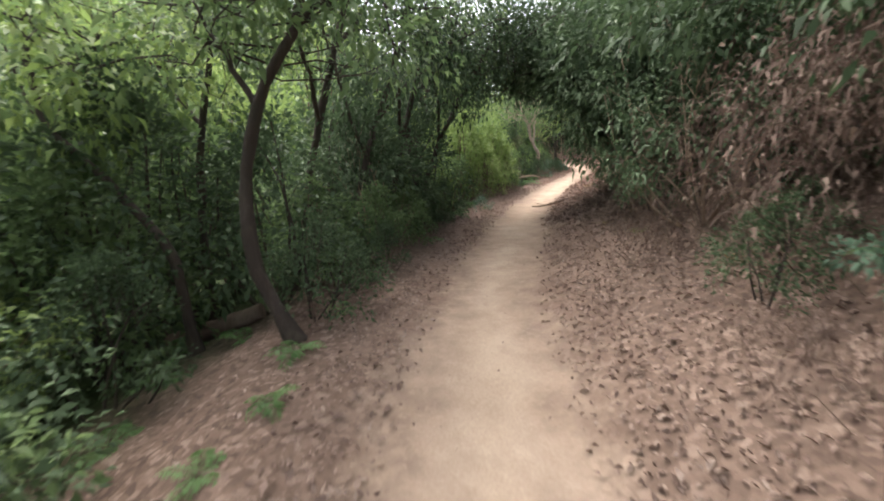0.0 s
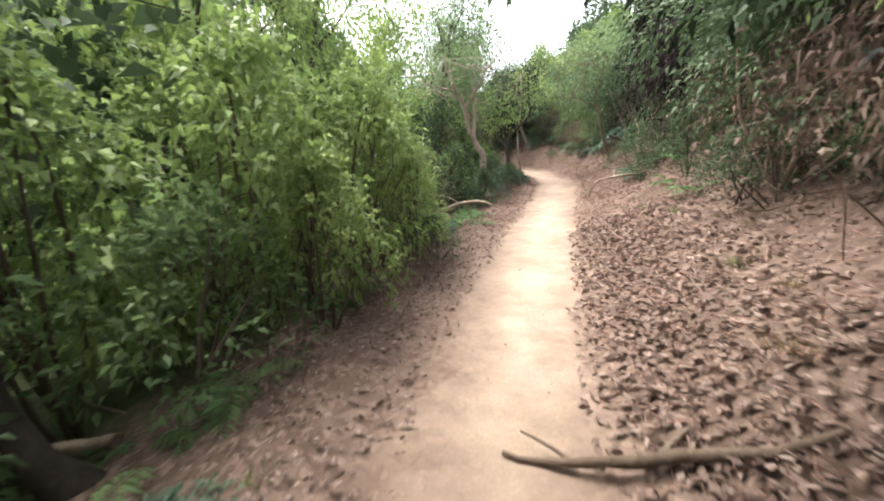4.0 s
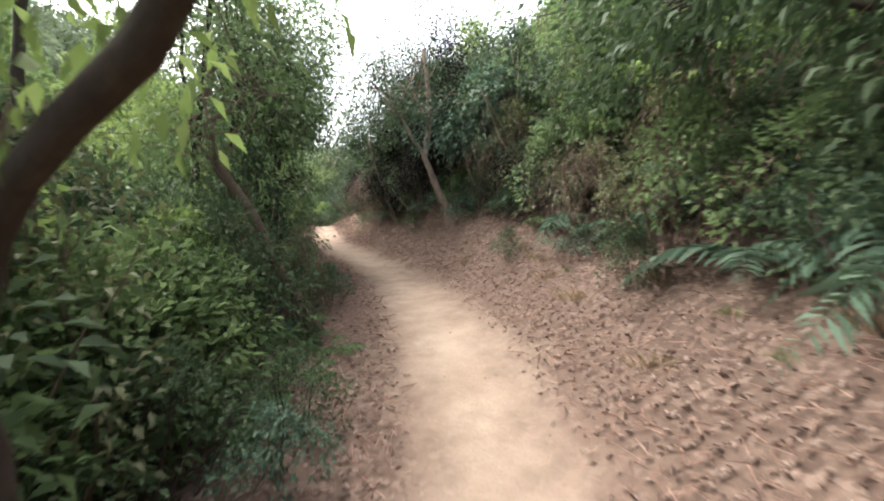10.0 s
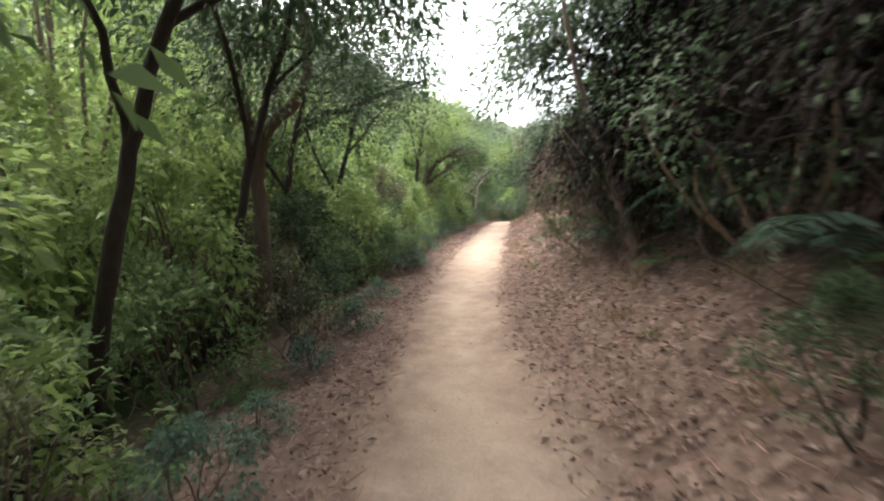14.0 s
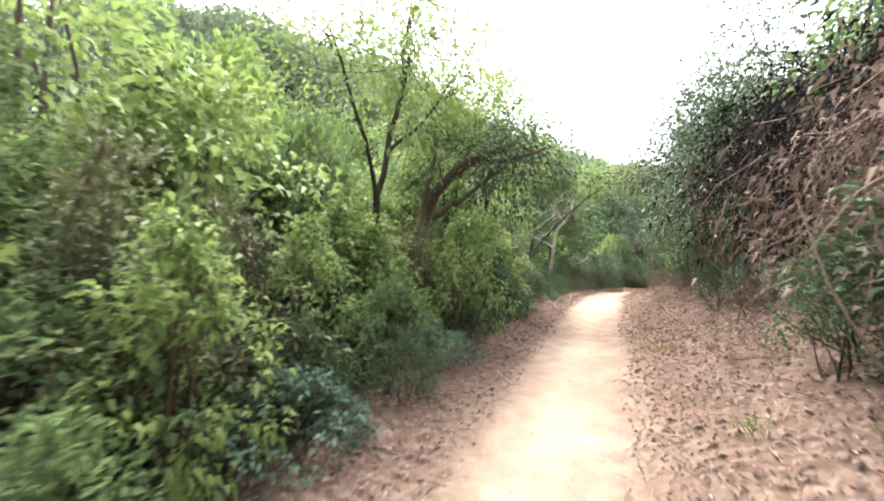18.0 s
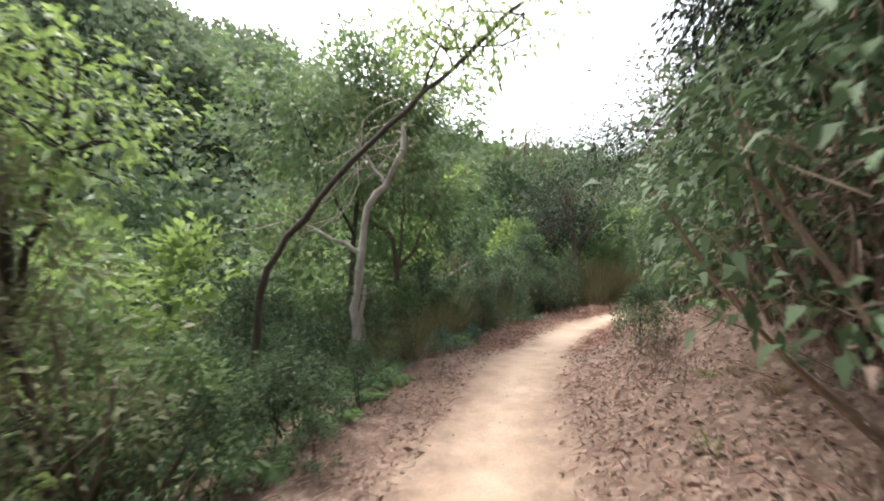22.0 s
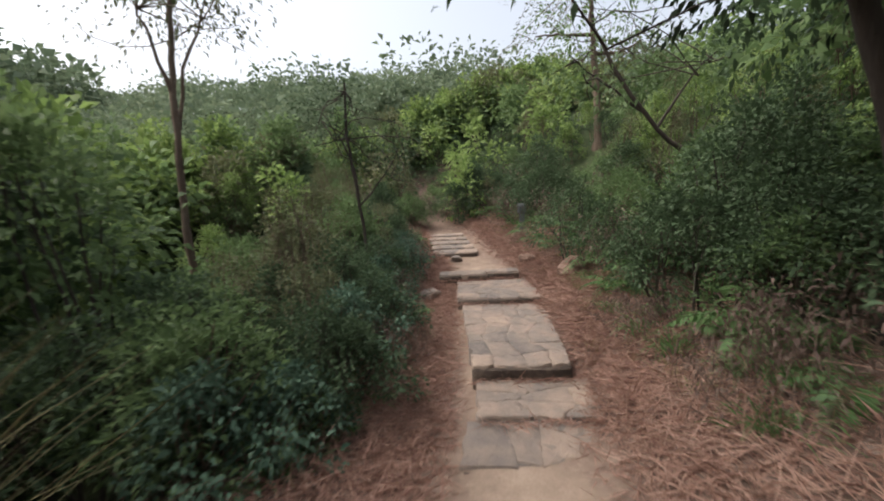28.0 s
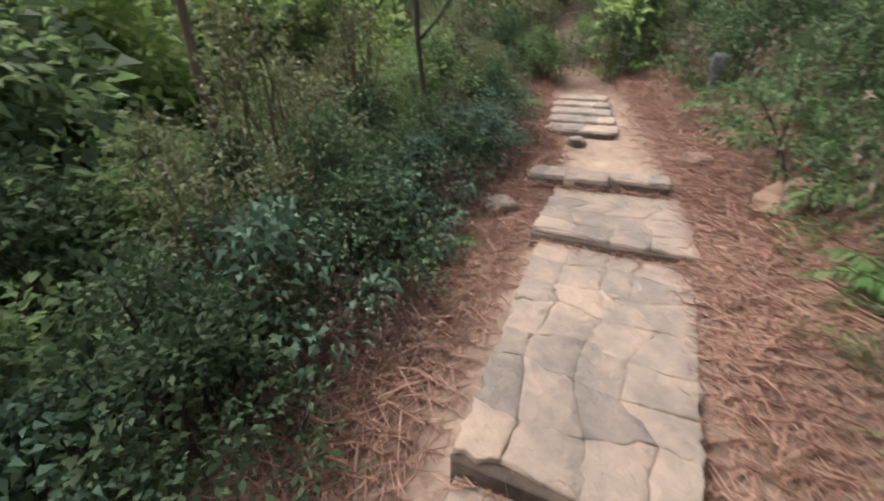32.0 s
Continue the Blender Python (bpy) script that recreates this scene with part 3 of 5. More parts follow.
SIDE = "shrubs beside the trail"
TALL, TANGLE, WOOD = "tall bushes along the trail", "tangled bushes on the bank", "trees of the thicket"
KIND = {}
for form in ("", "_b"):
    f = 1.0 if form == "" else 0.9
    KIND["small" + form] = make_shrub("shrub" if form == "" else "low_bush", "small-leaved dark green shrub on the slope", LEAF_DARK, BARK_DARK, 1.3, 0.75 / f, 72, 26, 0.062, 0.5, SIDE)
    KIND["mid" + form] = make_shrub("leafy_shrub", "leafy green shrub beside the trail", LEAF, BARK, 1.5 * f, 0.85, 64, 24, 0.08, 0.46, SIDE)
    KIND["broad" + form] = make_shrub("broadleaf_plant", "broad-leaved blue-green shrub beside the trail", LEAF_BLUE, BARK, 0.9 * f, 0.7, 46, 22, 0.085, 0.44, SIDE, droop=0.25)
    KIND["olive" + form] = make_shrub("twiggy_shrub", "thin olive shrub with bare twigs", LEAF_OLIVE, BARK, 1.9 * f, 0.75, 62, 22, 0.062, 0.36, SIDE, stems=16)
    KIND["light" + form] = make_shrub("sapling", "yellow-green sapling beside the trail", LEAF_LIGHT, BARK, 2.0, 0.8 * f, 64, 26, 0.085, 0.44, "saplings beside the trail", droop=0.3)
    KIND["tall" + form] = make_shrub("bush", "tall dense green bush of the thicket", LEAF, BARK_DARK, 3.2, 1.3 / f, 105, 26, 0.115, 0.5, TALL, stems=10)
    KIND["dark" + form] = make_shrub("bush", "tall dark green bush of the thicket", LEAF_DARK, BARK_DARK, 3.4 * f, 1.4, 105, 26, 0.112, 0.48, TALL, stems=10)
    KIND["pale" + form] = make_shrub("bush", "tall light green bush of the thicket", LEAF_LIGHT, BARK, 3.0, 1.2 / f, 100, 26, 0.112, 0.48, TALL, stems=10, droop=0.3)
    KIND["curtain" + form] = make_shrub("bush", "overhanging dark bush tangled with vines", LEAF_DARK, DEADWOOD, 2.7 * f, 1.15, 105, 28, 0.082, 0.44, TANGLE, stems=16, droop=0.3)
    KIND["wood" + form] = make_shrub("tree", "tall light green tree of the thicket", LEAF_LIGHT, BARK, 6.2 * f, 2.1, 190, 30, 0.14, 0.46, WOOD, stems=12)
    KIND["shade" + form] = make_shrub("tree", "tall green tree of the thicket", LEAF, BARK_DARK, 6.0, 2.0 * f, 190, 30, 0.14, 0.46, WOOD, stems=12)
KIND |= {
    "fern": make_fern("green fern with arching fronds", FERN, 6, 0.85, "ferns on the banks"),
    "bigfern": make_fern("large blue-green fern hanging from the bank", LEAF_BLUE, 7, 1.15, "ferns on the banks", 36, 0.95),
    "dead": make_dead_mass("heap of withered brown fern on the bank", "withered fern heaps"),
    "deadlow": make_dead_mass("low heap of withered brown fern", "withered fern heaps", 0.7, 0.8, 120),
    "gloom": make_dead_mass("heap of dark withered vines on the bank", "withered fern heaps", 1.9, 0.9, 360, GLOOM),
    "straw": make_tuft("tuft of dry straw-coloured grass", STRAW, 70, 0.3, "grass tufts"),
    "grass": make_tuft("tuft of green grass", GRASS, 60, 0.26, "grass tufts"),
    "reed": make_tuft("tall clump of olive-brown reed grass", REED, 320, 1.7, "reed clumps", "reed_clump", 0.016, 0.25),
    "blade": make_tuft("clump of long arching silver-green grass", FERN, 70, 0.75, "grass tufts", "grass_tuft", 0.02, 0.8),
}


CLEAR = [(-0.1, 9.9, 0.8), (-0.7, 9.6, 0.6), (3.0, 15.6, 0.8), (2.5, 14.9, 0.7), (3.1, 14.6, 0.6), (2.2, 15.8, 0.6), (-1.4, 2.2, 0.7), (-1.0, 1.5, 0.6), (9.4, 56.9, 0.5), (9.7, 57.35, 0.4)]
CLEAR += [(-2.0, 3.6, 0.6), (-2.2, 3.2, 0.5), (7.6, 35.2, 0.7), (7.9, 36.2, 0.8), (8.0, 37.1, 0.8)]
CLEAR += [(17.0, 60.0, 0.45), (16.4, 59.4, 0.4), (17.2, 60.42, 0.3)]
CLEAR += [(*at(s, d)[:2], 0.6) for s, d in ((24.2, -1.25), (23.7, -1.1), (27.9, -1.3), (27.4, -1.2), (17.1, -1.45), (19.0, 1.3), (46.3, -1.4), (50.4, -1.6))]


REACH = {"small": 0.75, "mid": 0.85, "light": 0.8, "olive": 0.75, "dead": 1.4, "gloom": 1.2, "curtain": 1.15, "tall": 1.3, "dark": 1.4, "pale": 1.2, "broad": 0.6, "deadlow": 0.9, "reed": 0.9}


def put(kind, s, d, size=1.0, dz=0.0, squash=1.0, lean=4):
    clear = 0.62 + REACH.get(kind, 0) * size * 0.9
    d = math.copysign(max(abs(d), clear), d) if abs(d) > 0.9 and s < 68.5 else d
    x, y, z = at(s, d)
    if kind not in ("fern", "grass", "straw") and any((x - a) ** 2 + (y - b) ** 2 < r * r for a, b, r in CLEAR):
        kind, size = "fern", 0.4
    m = pose(x, y, z + dz, rng.normal(0, lean), rng.normal(0, lean), rng.uniform(0, 360))
    if kind + "_b" in KIND and form_rng.random() < 0.5:
        kind += "_b"
    ob = copy_thing(KIND[kind], m)
    ob.scale = (size, size, size * squash)
    return ob


def row(kinds, s0, s1, step, d0, d1, lo, hi, squash=1.0):
    """Plants of the kinds, by chance, along a stretch of the trail and a band beside it."""
    kinds = kinds.split()
    s = s0
    while s < s1:
        put(kinds[rng.integers(len(kinds))], s + rng.uniform(-0.3, 0.3) * step, rng.uniform(d0, d1), rng.uniform(lo, hi), 0, squash * rng.uniform(0.85, 1.15))
        s += step


def mass(name, label, rows_):
    """A thicket too deep to pick apart: many plants of the kinds joined into one mesh."""
    parts = {}
    look_of = {"tall": (LEAF, 3.2, 1.3, 60, 15, 0.21), "dark": (LEAF_DARK, 3.4, 1.4, 60, 15, 0.21), "pale": (LEAF_LIGHT, 3.0, 1.2, 56, 15, 0.2),
               "mid": (LEAF, 1.5, 0.85, 30, 11, 0.18), "light": (LEAF_LIGHT, 1.9, 0.8, 30, 11, 0.18), "small": (LEAF_DARK, 1.3, 0.75, 30, 11, 0.15), "olive": (LEAF_OLIVE, 1.8, 0.75, 28, 11, 0.14)}
    for kinds, s0, s1, step, d0, d1, lo, hi in rows_:
        kinds, s = kinds.split(), s0
        while s < s1:
            k = kinds[rng.integers(len(kinds))]
            x, y, z = at(s + rng.uniform(-0.4, 0.4) * step, rng.uniform(d0, d1))
            r = np.array(pose(0, 0, 0, rng.normal(0, 5), rng.normal(0, 5), rng.uniform(0, 360)).to_3x3()) * rng.uniform(lo, hi)
            mat, h, wide, n, per, size = look_of[k]
            g = Geo()
            leaf_cloud(g, clumps(n, h, wide), per, 0.14 * wide + 0.03, size, 0.55)
            parts.setdefault(mat, Geo()).add(g.v[0] @ r.T + [x, y, z - 0.1], g.f[0])
            s += step
    for mat, g in parts.items():
        ob = new(name, g.mesh(name, mat))
        tagged(ob, label, "thicket", kind="stuff")


# left side, falling away from the trail
row("light mid broad", -3, 0, 0.8, -1.9, -1.5, 0.45, 0.75)
row("light mid light", 0, 3.5, 0.6, -2.5, -2.0, 0.5, 0.8)
row("mid small broad", 3.5, 9, 0.7, -1.9, -1.5, 0.45, 0.75)
row("broad small deadlow grass", 9, 55, 0.55, -1.4, -0.98, 0.25, 0.45)
row("deadlow small fern", -3, 9, 0.5, -1.6, -1.15, 0.25, 0.4)
row("pale tall pale", 35, 48.5, 1.1, -5.2, -3.8, 1.1, 1.4)
row("light olive mid", 49, 52, 0.9, -5.0, -4.2, 0.9, 1.1)
row("mid light broad fern light", 9, 16, 0.6, -1.85, -1.3, 0.4, 0.7)
row("mid small broad fern", 16, 22, 0.6, -1.75, -1.3, 0.4, 0.7)
row("mid small olive broad fern", 22, 34, 0.75, -1.9, -1.4, 0.5, 0.8)
row("broad mid light small", 34, 48, 0.7, -1.9, -1.35, 0.5, 0.85)
row("fern small fern small bigfern", 47.5, 55.5, 0.3, -2.0, -1.15, 0.5, 0.8)
row("mid small dark", -4, 9, 0.8, -2.9, -2.1, 0.7, 1.0)
row("light mid olive light", 9, 16, 0.6, -2.7, -1.8, 0.8, 1.15)
row("mid small olive light", 16, 34, 0.75, -2.9, -2.0, 0.8, 1.2)
row("mid light small light olive", 34, 48, 0.75, -2.9, -2.0, 0.75, 1.15)
row("mid small fern olive small", 48, 55.5, 0.5, -2.9, -2.0, 0.6, 0.9)
row("small curtain small", 55.2, 57.6, 0.4, -3.2, -2.2, 0.7, 0.9)
row("small curtain", 54.3, 57, 0.3, -2.4, -1.65, 0.45, 0.65)
row("mid olive tall", 57, 62, 0.6, -4.4, -3.2, 0.6, 0.8)
row("pale tall light", -5, 3, 1.1, -4.6, -3.2, 0.7, 1.05)
row("tall pale dark", 3, 9, 1.3, -4.6, -3.2, 0.7, 1.0)
row("small mid curtain", 4.6, 8.6, 0.7, -3.0, -2.2, 0.7, 0.9)
row("pale tall pale", 9, 18, 1.2, -4.6, -3.0, 0.7, 0.95)
row("tall pale dark", 18, 31, 1.2, -4.4, -3.0, 0.75, 1.1)
row("pale tall pale", 31, 48.5, 1.5, -4.6, -3.2, 0.7, 1.0)
row("small olive small mid", 48.5, 55, 0.8, -4.4, -3.0, 0.6, 0.85)
mass("thicket_below", "deep green thicket on the falling slope", [
    ("tall dark pale", -7, 66, 1.3, -7.5, -4.8, 0.9, 1.35), ("tall dark pale", -10, 74, 1.6, -12.0, -7.5, 1.2, 1.8),
    ("tall pale dark", -12, 80, 2.4, -20, -12.5, 1.6, 2.4)])
row("shade wood", -4, 8.5, 1.7, -6.5, -5.0, 0.75, 0.95)
row("shade shade wood", 19, 34, 1.6, -6.3, -4.8, 0.8, 1.0)
row("wood wood shade", 35, 49, 1.5, -6.8, -5.2, 0.85, 1.05)
row("shade wood", 30, 47, 1.7, -4.8, -3.8, 0.6, 0.75)
row("light mid small olive", 33, 49, 0.5, -3.6, -2.4, 1.0, 1.4)
row("wood shade", 9, 19, 1.7, -6.4, -4.8, 0.75, 0.95)
row("light mid", 20, 29, 0.65, -2.8, -2.2, 0.9, 1.2)
row("broad mid light bigfern", 24.3, 28.2, 0.4, 2.5, 3.4, 0.95, 1.35)
row("small blade fern blade", 61.5, 68, 0.2, 1.6, 2.6, 0.7, 1.0)
row("gloom curtain bigfern broad", 25.6, 28.4, 0.33, 2.0, 2.7, 0.7, 0.95)
row("curtain small", 25.5, 29, 0.5, -3.0, -2.2, 0.8, 1.0)
# right side, up the bank
row("bigfern curtain bigfern", 18.6, 23, 0.45, 1.8, 2.4, 0.75, 1.0)
row("dead mid bigfern olive small", 22, 28, 0.38, 1.75, 2.4, 0.6, 0.85)
row("small curtain", 57, 61, 0.5, 1.6, 2.1, 0.65, 0.85)
row("deadlow grass straw small", 0, 58, 0.58, 1.2, 1.8, 0.3, 0.5)
row("curtain dead curtain", 10.6, 13.6, 0.5, 1.9, 2.5, 0.75, 0.95)
row("curtain dead", 18.6, 22, 0.55, 1.9, 2.5, 0.7, 0.95)
row("dead curtain mid", 43, 50, 0.5, 1.7, 2.3, 0.7, 0.95)
row("fern broad small small deadlow", -2, 58, 0.6, 1.65, 2.3, 0.35, 0.65)
row("deadlow small small deadlow", -2, 58, 0.6, 2.2, 3.0, 0.6, 0.9)
row("dead small mid bigfern dead", -3, 9, 0.6, 2.1, 2.9, 0.7, 1.05)
row("dead dead curtain", 2.5, 6.4, 0.45, 1.6, 2.3, 0.7, 1.0)
row("curtain", 6.4, 8.7, 0.4, 1.7, 2.3, 0.85, 1.0)
row("mid dead small fern", 9, 15, 0.7, 2.3, 3.2, 0.6, 0.9)
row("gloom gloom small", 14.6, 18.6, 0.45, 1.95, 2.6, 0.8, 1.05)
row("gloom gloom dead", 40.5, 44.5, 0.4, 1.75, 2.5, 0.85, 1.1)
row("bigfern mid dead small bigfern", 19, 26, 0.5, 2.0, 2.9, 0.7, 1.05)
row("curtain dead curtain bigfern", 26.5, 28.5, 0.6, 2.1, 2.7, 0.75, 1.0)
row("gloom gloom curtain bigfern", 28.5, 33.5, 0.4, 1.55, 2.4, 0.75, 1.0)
row("dead gloom", 33, 37, 0.45, 1.5, 2.0, 0.7, 0.9)
row("dead", 35.5, 41, 0.3, 1.75, 2.4, 0.85, 1.15)
row("dead dead mid small", 33, 47, 0.55, 1.9, 2.8, 0.7, 1.0)
row("curtain small", 43, 51, 1.0, 2.3, 2.9, 0.7, 0.95)
row("curtain small mid olive", 47, 58, 0.55, 2.0, 2.8, 0.6, 1.0)
row("curtain dead curtain small", 52.5, 59.5, 0.45, 1.8, 2.5, 0.7, 0.95)
row("mid dark dead tall olive", -4, 57, 0.85, 3.0, 4.4, 0.75, 1.05)
row("tall dark pale", -4, 56, 1.6, 4.6, 6.5, 0.8, 1.15)
mass("thicket_above", "deep green thicket on the rising slope", [
    ("tall dark pale", -7, 58, 1.5, 6.5, 9.5, 0.9, 1.3), ("tall dark pale", -10, 60, 2.0, 9.5, 15.0, 1.2, 1.7)])
# the open slope round the stone steps
row("small olive fern broad small", 61, 70.5, 0.3, -1.75, -1.15, 0.5, 0.75)
row("small olive small mid", 61, 76, 0.24, -2.8, -1.9, 0.65, 0.9)
row("small small fern blade broad blade", 61, 69.3, 0.16, -2.1, -1.2, 0.45, 0.7)
row("mid olive light", 61, 78, 0.6, -4.8, -2.8, 0.5, 0.75)
row("fern blade grass deadlow", 62, 70, 0.22, -1.35, -0.95, 0.4, 0.6)
row("fern deadlow blade small blade", 61, 70, 0.16, 1.15, 1.75, 0.5, 0.8)
row("straw deadlow grass straw", 61.5, 69, 0.16, 0.95, 1.4, 0.3, 0.5)
row("fern small blade fern deadlow mid", 60, 76, 0.16, 1.6, 2.7, 0.5, 0.75, 0.9)
row("olive small light fern", 60.5, 80, 0.28, 2.6, 5.0, 0.5, 0.7)
row("small olive mid", 69.0, 71.5, 0.16, -1.0, 1.5, 0.45, 0.65)
row("fern blade small", 69.0, 70.2, 0.2, 0.2, 1.6, 0.6, 0.9)
mass("thicket_hill", "green scrub on the open hillside", [
    ("mid light small olive", 60, 95, 0.4, 5, 10, 0.8, 1.3), ("mid light olive", 60, 110, 0.5, 10, 24, 1.0, 1.5),
    ("mid light olive small", 69.5, 90, 0.3, -6, 6, 0.7, 1.2), ("mid light olive", 60, 90, 0.5, -14, -5, 0.9, 1.4),
    ("tall pale mid", 80, 120, 0.9, -20, 20, 0.6, 0.9), ("tall mid dark olive", 56, 66, 0.25, 3.6, 8.5, 0.7, 1.1)])


# ---- the trees that stand beside the trail ----
make_tree("tree", 'dark leaning tree with a leafy crown over the trail', LEAF_DARK, BARK_DARK,
          [(0.15, 8.24, -1.05), (-0.17, 8.36, -0.84), (-0.42, 8.45, -0.47), (-0.60, 8.58, 0.13), (-0.74, 8.71, 0.73), (-0.75, 8.83, 1.40), (-0.65, 8.94, 2.07)], 0.127,
          [(0.85, (-0.06, 8.81, 1.79)), (0.80, (-1.67, 9.01, 1.75)), (0.95, (0.72, 8.76, 2.04))], 1.20, 90, 26, 0.085, 0.42)
make_tree("tree", 'thin forked dark tree on the slope', LEAF, BARK_DARK,
          [(0.07, 9.83, -1.15), (-0.34, 10.00, -0.77), (-0.63, 10.21, 0.22), (-0.64, 10.29, 0.63), (-0.31, 10.35, 1.20), (-0.56, 10.48, 1.75), (-0.32, 10.56, 2.41)], 0.089,
          [(0.55, (-1.40, 10.56, 1.66)), (0.90, (0.67, 10.42, 2.28))], 1.00, 60, 22, 0.090, 0.42)
make_tree("tree", 'slender green-leaved tree beside the trail', LEAF, BARK_DARK,
          [(-1.12, 2.99, -1.35), (-1.46, 3.10, -0.81), (-1.55, 3.26, -0.03), (-1.40, 3.40, 0.63), (-1.19, 3.48, 1.02), (-1.10, 3.62, 1.72)], 0.062,
          [(0.60, (-2.04, 3.55, 1.36)), (0.70, (-0.66, 3.59, 1.55))], 1.00, 70, 24, 0.100, 0.42)
make_tree("tree", 'thin sapling with light green leaves', LEAF_LIGHT, BARK_DARK,
          [(-2.60, 4.38, -1.90), (-2.61, 4.38, -1.09), (-2.69, 4.59, -0.05), (-2.60, 4.84, 1.18), (-2.68, 5.07, 2.29)], 0.050,
          [(0.60, (-3.36, 4.89, 1.42))], 1.20, 60, 22, 0.100, 0.42)
make_tree("tree", 'leaning sapling with light green leaves', LEAF_LIGHT, BARK_DARK,
          [(-2.28, 3.50, -1.73), (-2.37, 3.50, -0.87), (-2.98, 3.65, -0.14), (-3.43, 3.73, 0.25), (-3.63, 3.82, 0.68), (-3.74, 3.98, 1.42)], 0.050,
          [(0.70, (-3.04, 3.91, 1.13))], 1.10, 60, 22, 0.110, 0.42)
make_tree("tree", 'pale forked tree at the edge of the trail', LEAF, BARK_PALE,
          [(4.08, 17.15, -0.49), (3.97, 17.34, 0.60), (3.92, 17.39, 0.75), (3.68, 17.57, 1.27), (3.62, 17.67, 1.72), (3.35, 17.89, 2.34), (3.21, 18.04, 2.95)], 0.087,
          [(0.58, (3.86, 17.74, 2.83)), (0.80, (2.71, 18.19, 2.46)), (0.75, (4.43, 17.51, 3.01))], 1.10, 80, 22, 0.085, 0.42)
make_tree("tree", 'crooked thin tree on the bank', LEAF, BARK,
          [(7.55, 17.88, 0.47), (7.31, 18.01, 1.17), (7.24, 18.07, 1.70), (7.12, 18.14, 2.04), (7.24, 18.13, 2.62), (7.35, 18.12, 3.19)], 0.038,
          [(0.60, (6.50, 18.39, 2.18)), (0.85, (6.91, 18.30, 3.20))], 0.80, 50, 22, 0.090, 0.42)
make_tree("tree", 'forked dark tree with bright green leaves', LEAF_LIGHT, BARK_DARK,
          [(5.48, 20.09, -0.19), (5.48, 20.09, 0.54), (5.47, 20.12, 0.92), (5.49, 20.13, 1.24), (5.72, 20.06, 1.51), (6.01, 19.97, 1.80), (6.06, 19.98, 2.25), (5.93, 20.06, 2.95)], 0.058,
          [(0.35, (5.15, 20.31, 2.25)), (0.80, (6.50, 19.83, 2.48))], 0.70, 70, 20, 0.085, 0.42)
make_tree("tree", 'leaning brown tree at the edge of the trail', LEAF, BARK,
          [(6.03, 23.36, 0.10), (5.83, 23.45, 0.53), (5.61, 23.53, 0.98), (5.43, 23.62, 1.49), (5.26, 23.67, 1.71), (5.10, 23.74, 2.09), (5.09, 23.78, 2.53), (5.16, 23.82, 3.01)], 0.067,
          [(0.50, (4.77, 23.82, 2.34)), (0.80, (5.63, 23.72, 2.73))], 0.90, 60, 22, 0.080, 0.42)
make_tree("tree", 'thin dark sapling on the slope', LEAF, BARK_DARK,
          [(5.75, 25.76, 0.20), (5.19, 26.03, 1.79), (4.79, 26.15, 2.24), (4.92, 26.22, 3.13), (5.02, 26.29, 3.96)], 0.045,
          [(0.50, (5.52, 26.12, 3.07))], 0.80, 40, 22, 0.080, 0.42)
make_tree("tree", 'pale twisted tree rooted in the bank', LEAF_DARK, BARK_PALE,
          [(8.62, 26.76, 1.2), (8.28, 26.89, 1.98), (8.13, 26.96, 2.47), (8.27, 27.02, 3.24), (8.25, 27.09, 3.84), (8.21, 27.18, 4.60)], 0.072,
          [(0.38, (7.27, 27.22, 3.84)), (0.60, (7.93, 27.12, 3.73)), (0.70, (8.80, 27.02, 3.84))], 0.80, 50, 22, 0.090, 0.42)
make_tree("tree", 'dark straight tree beside the trail', LEAF, BARK_DARK,
          [(5.75, 26.84, 0.31), (5.55, 26.86, 0.80), (5.38, 26.87, 1.17), (5.36, 26.89, 1.63), (5.39, 26.93, 2.48), (5.49, 26.94, 2.77), (5.51, 26.97, 3.34)], 0.094,
          [(0.62, (5.75, 26.91, 2.08)), (0.80, (4.97, 26.94, 2.94)), (0.90, (6.00, 26.96, 3.11))], 0.90, 80, 22, 0.100, 0.42)
make_tree("tree", 'tree with rough brown bark among shrubs', LEAF, BARK,
          [(3.96, 31.09, 0.09), (3.85, 31.29, 1.51), (3.79, 31.40, 2.46), (4.24, 31.77, 3.22), (4.25, 31.89, 3.92), (4.20, 31.98, 4.68)], 0.109,
          [(0.50, (3.53, 31.47, 3.73)), (0.60, (3.52, 31.35, 3.03))], 1.00, 60, 22, 0.090, 0.42)
make_tree("tree", 'thin pale leaning stem on the bank', LEAF_DARK, BARK_PALE,
          [(8.15, 31.10, 1.17), (7.88, 31.12, 1.95), (7.66, 31.15, 2.62), (7.50, 31.19, 3.24), (7.44, 31.23, 3.68)], 0.045,
          [(0.40, (8.20, 31.27, 2.61))], 0.50, 10, 16, 0.080, 0.42)
make_tree("tree", 'stout dark tree with limbs over the trail', LEAF_DARK, BARK_DARK,
          [(2.17, 33.45, -0.25), (2.17, 33.45, 0.93), (2.21, 33.47, 1.73), (2.55, 33.63, 2.83), (2.59, 33.64, 3.72), (2.64, 33.66, 4.26)], 0.189,
          [(0.72, (5.15, 34.95, 4.17)), (0.80, (1.58, 33.13, 3.92)), (0.90, (4.17, 34.45, 4.55))], 1.30, 120, 26, 0.090, 0.42)
make_tree("tree", 'broken grey tree trunk on the bank', LEAF_DARK, BARK,
          [(8.19, 37.87, 1.79), (8.15, 37.85, 2.44), (8.08, 37.80, 3.42)], 0.153,
          [], 0.35, 16, 20, 0.080, 0.42)
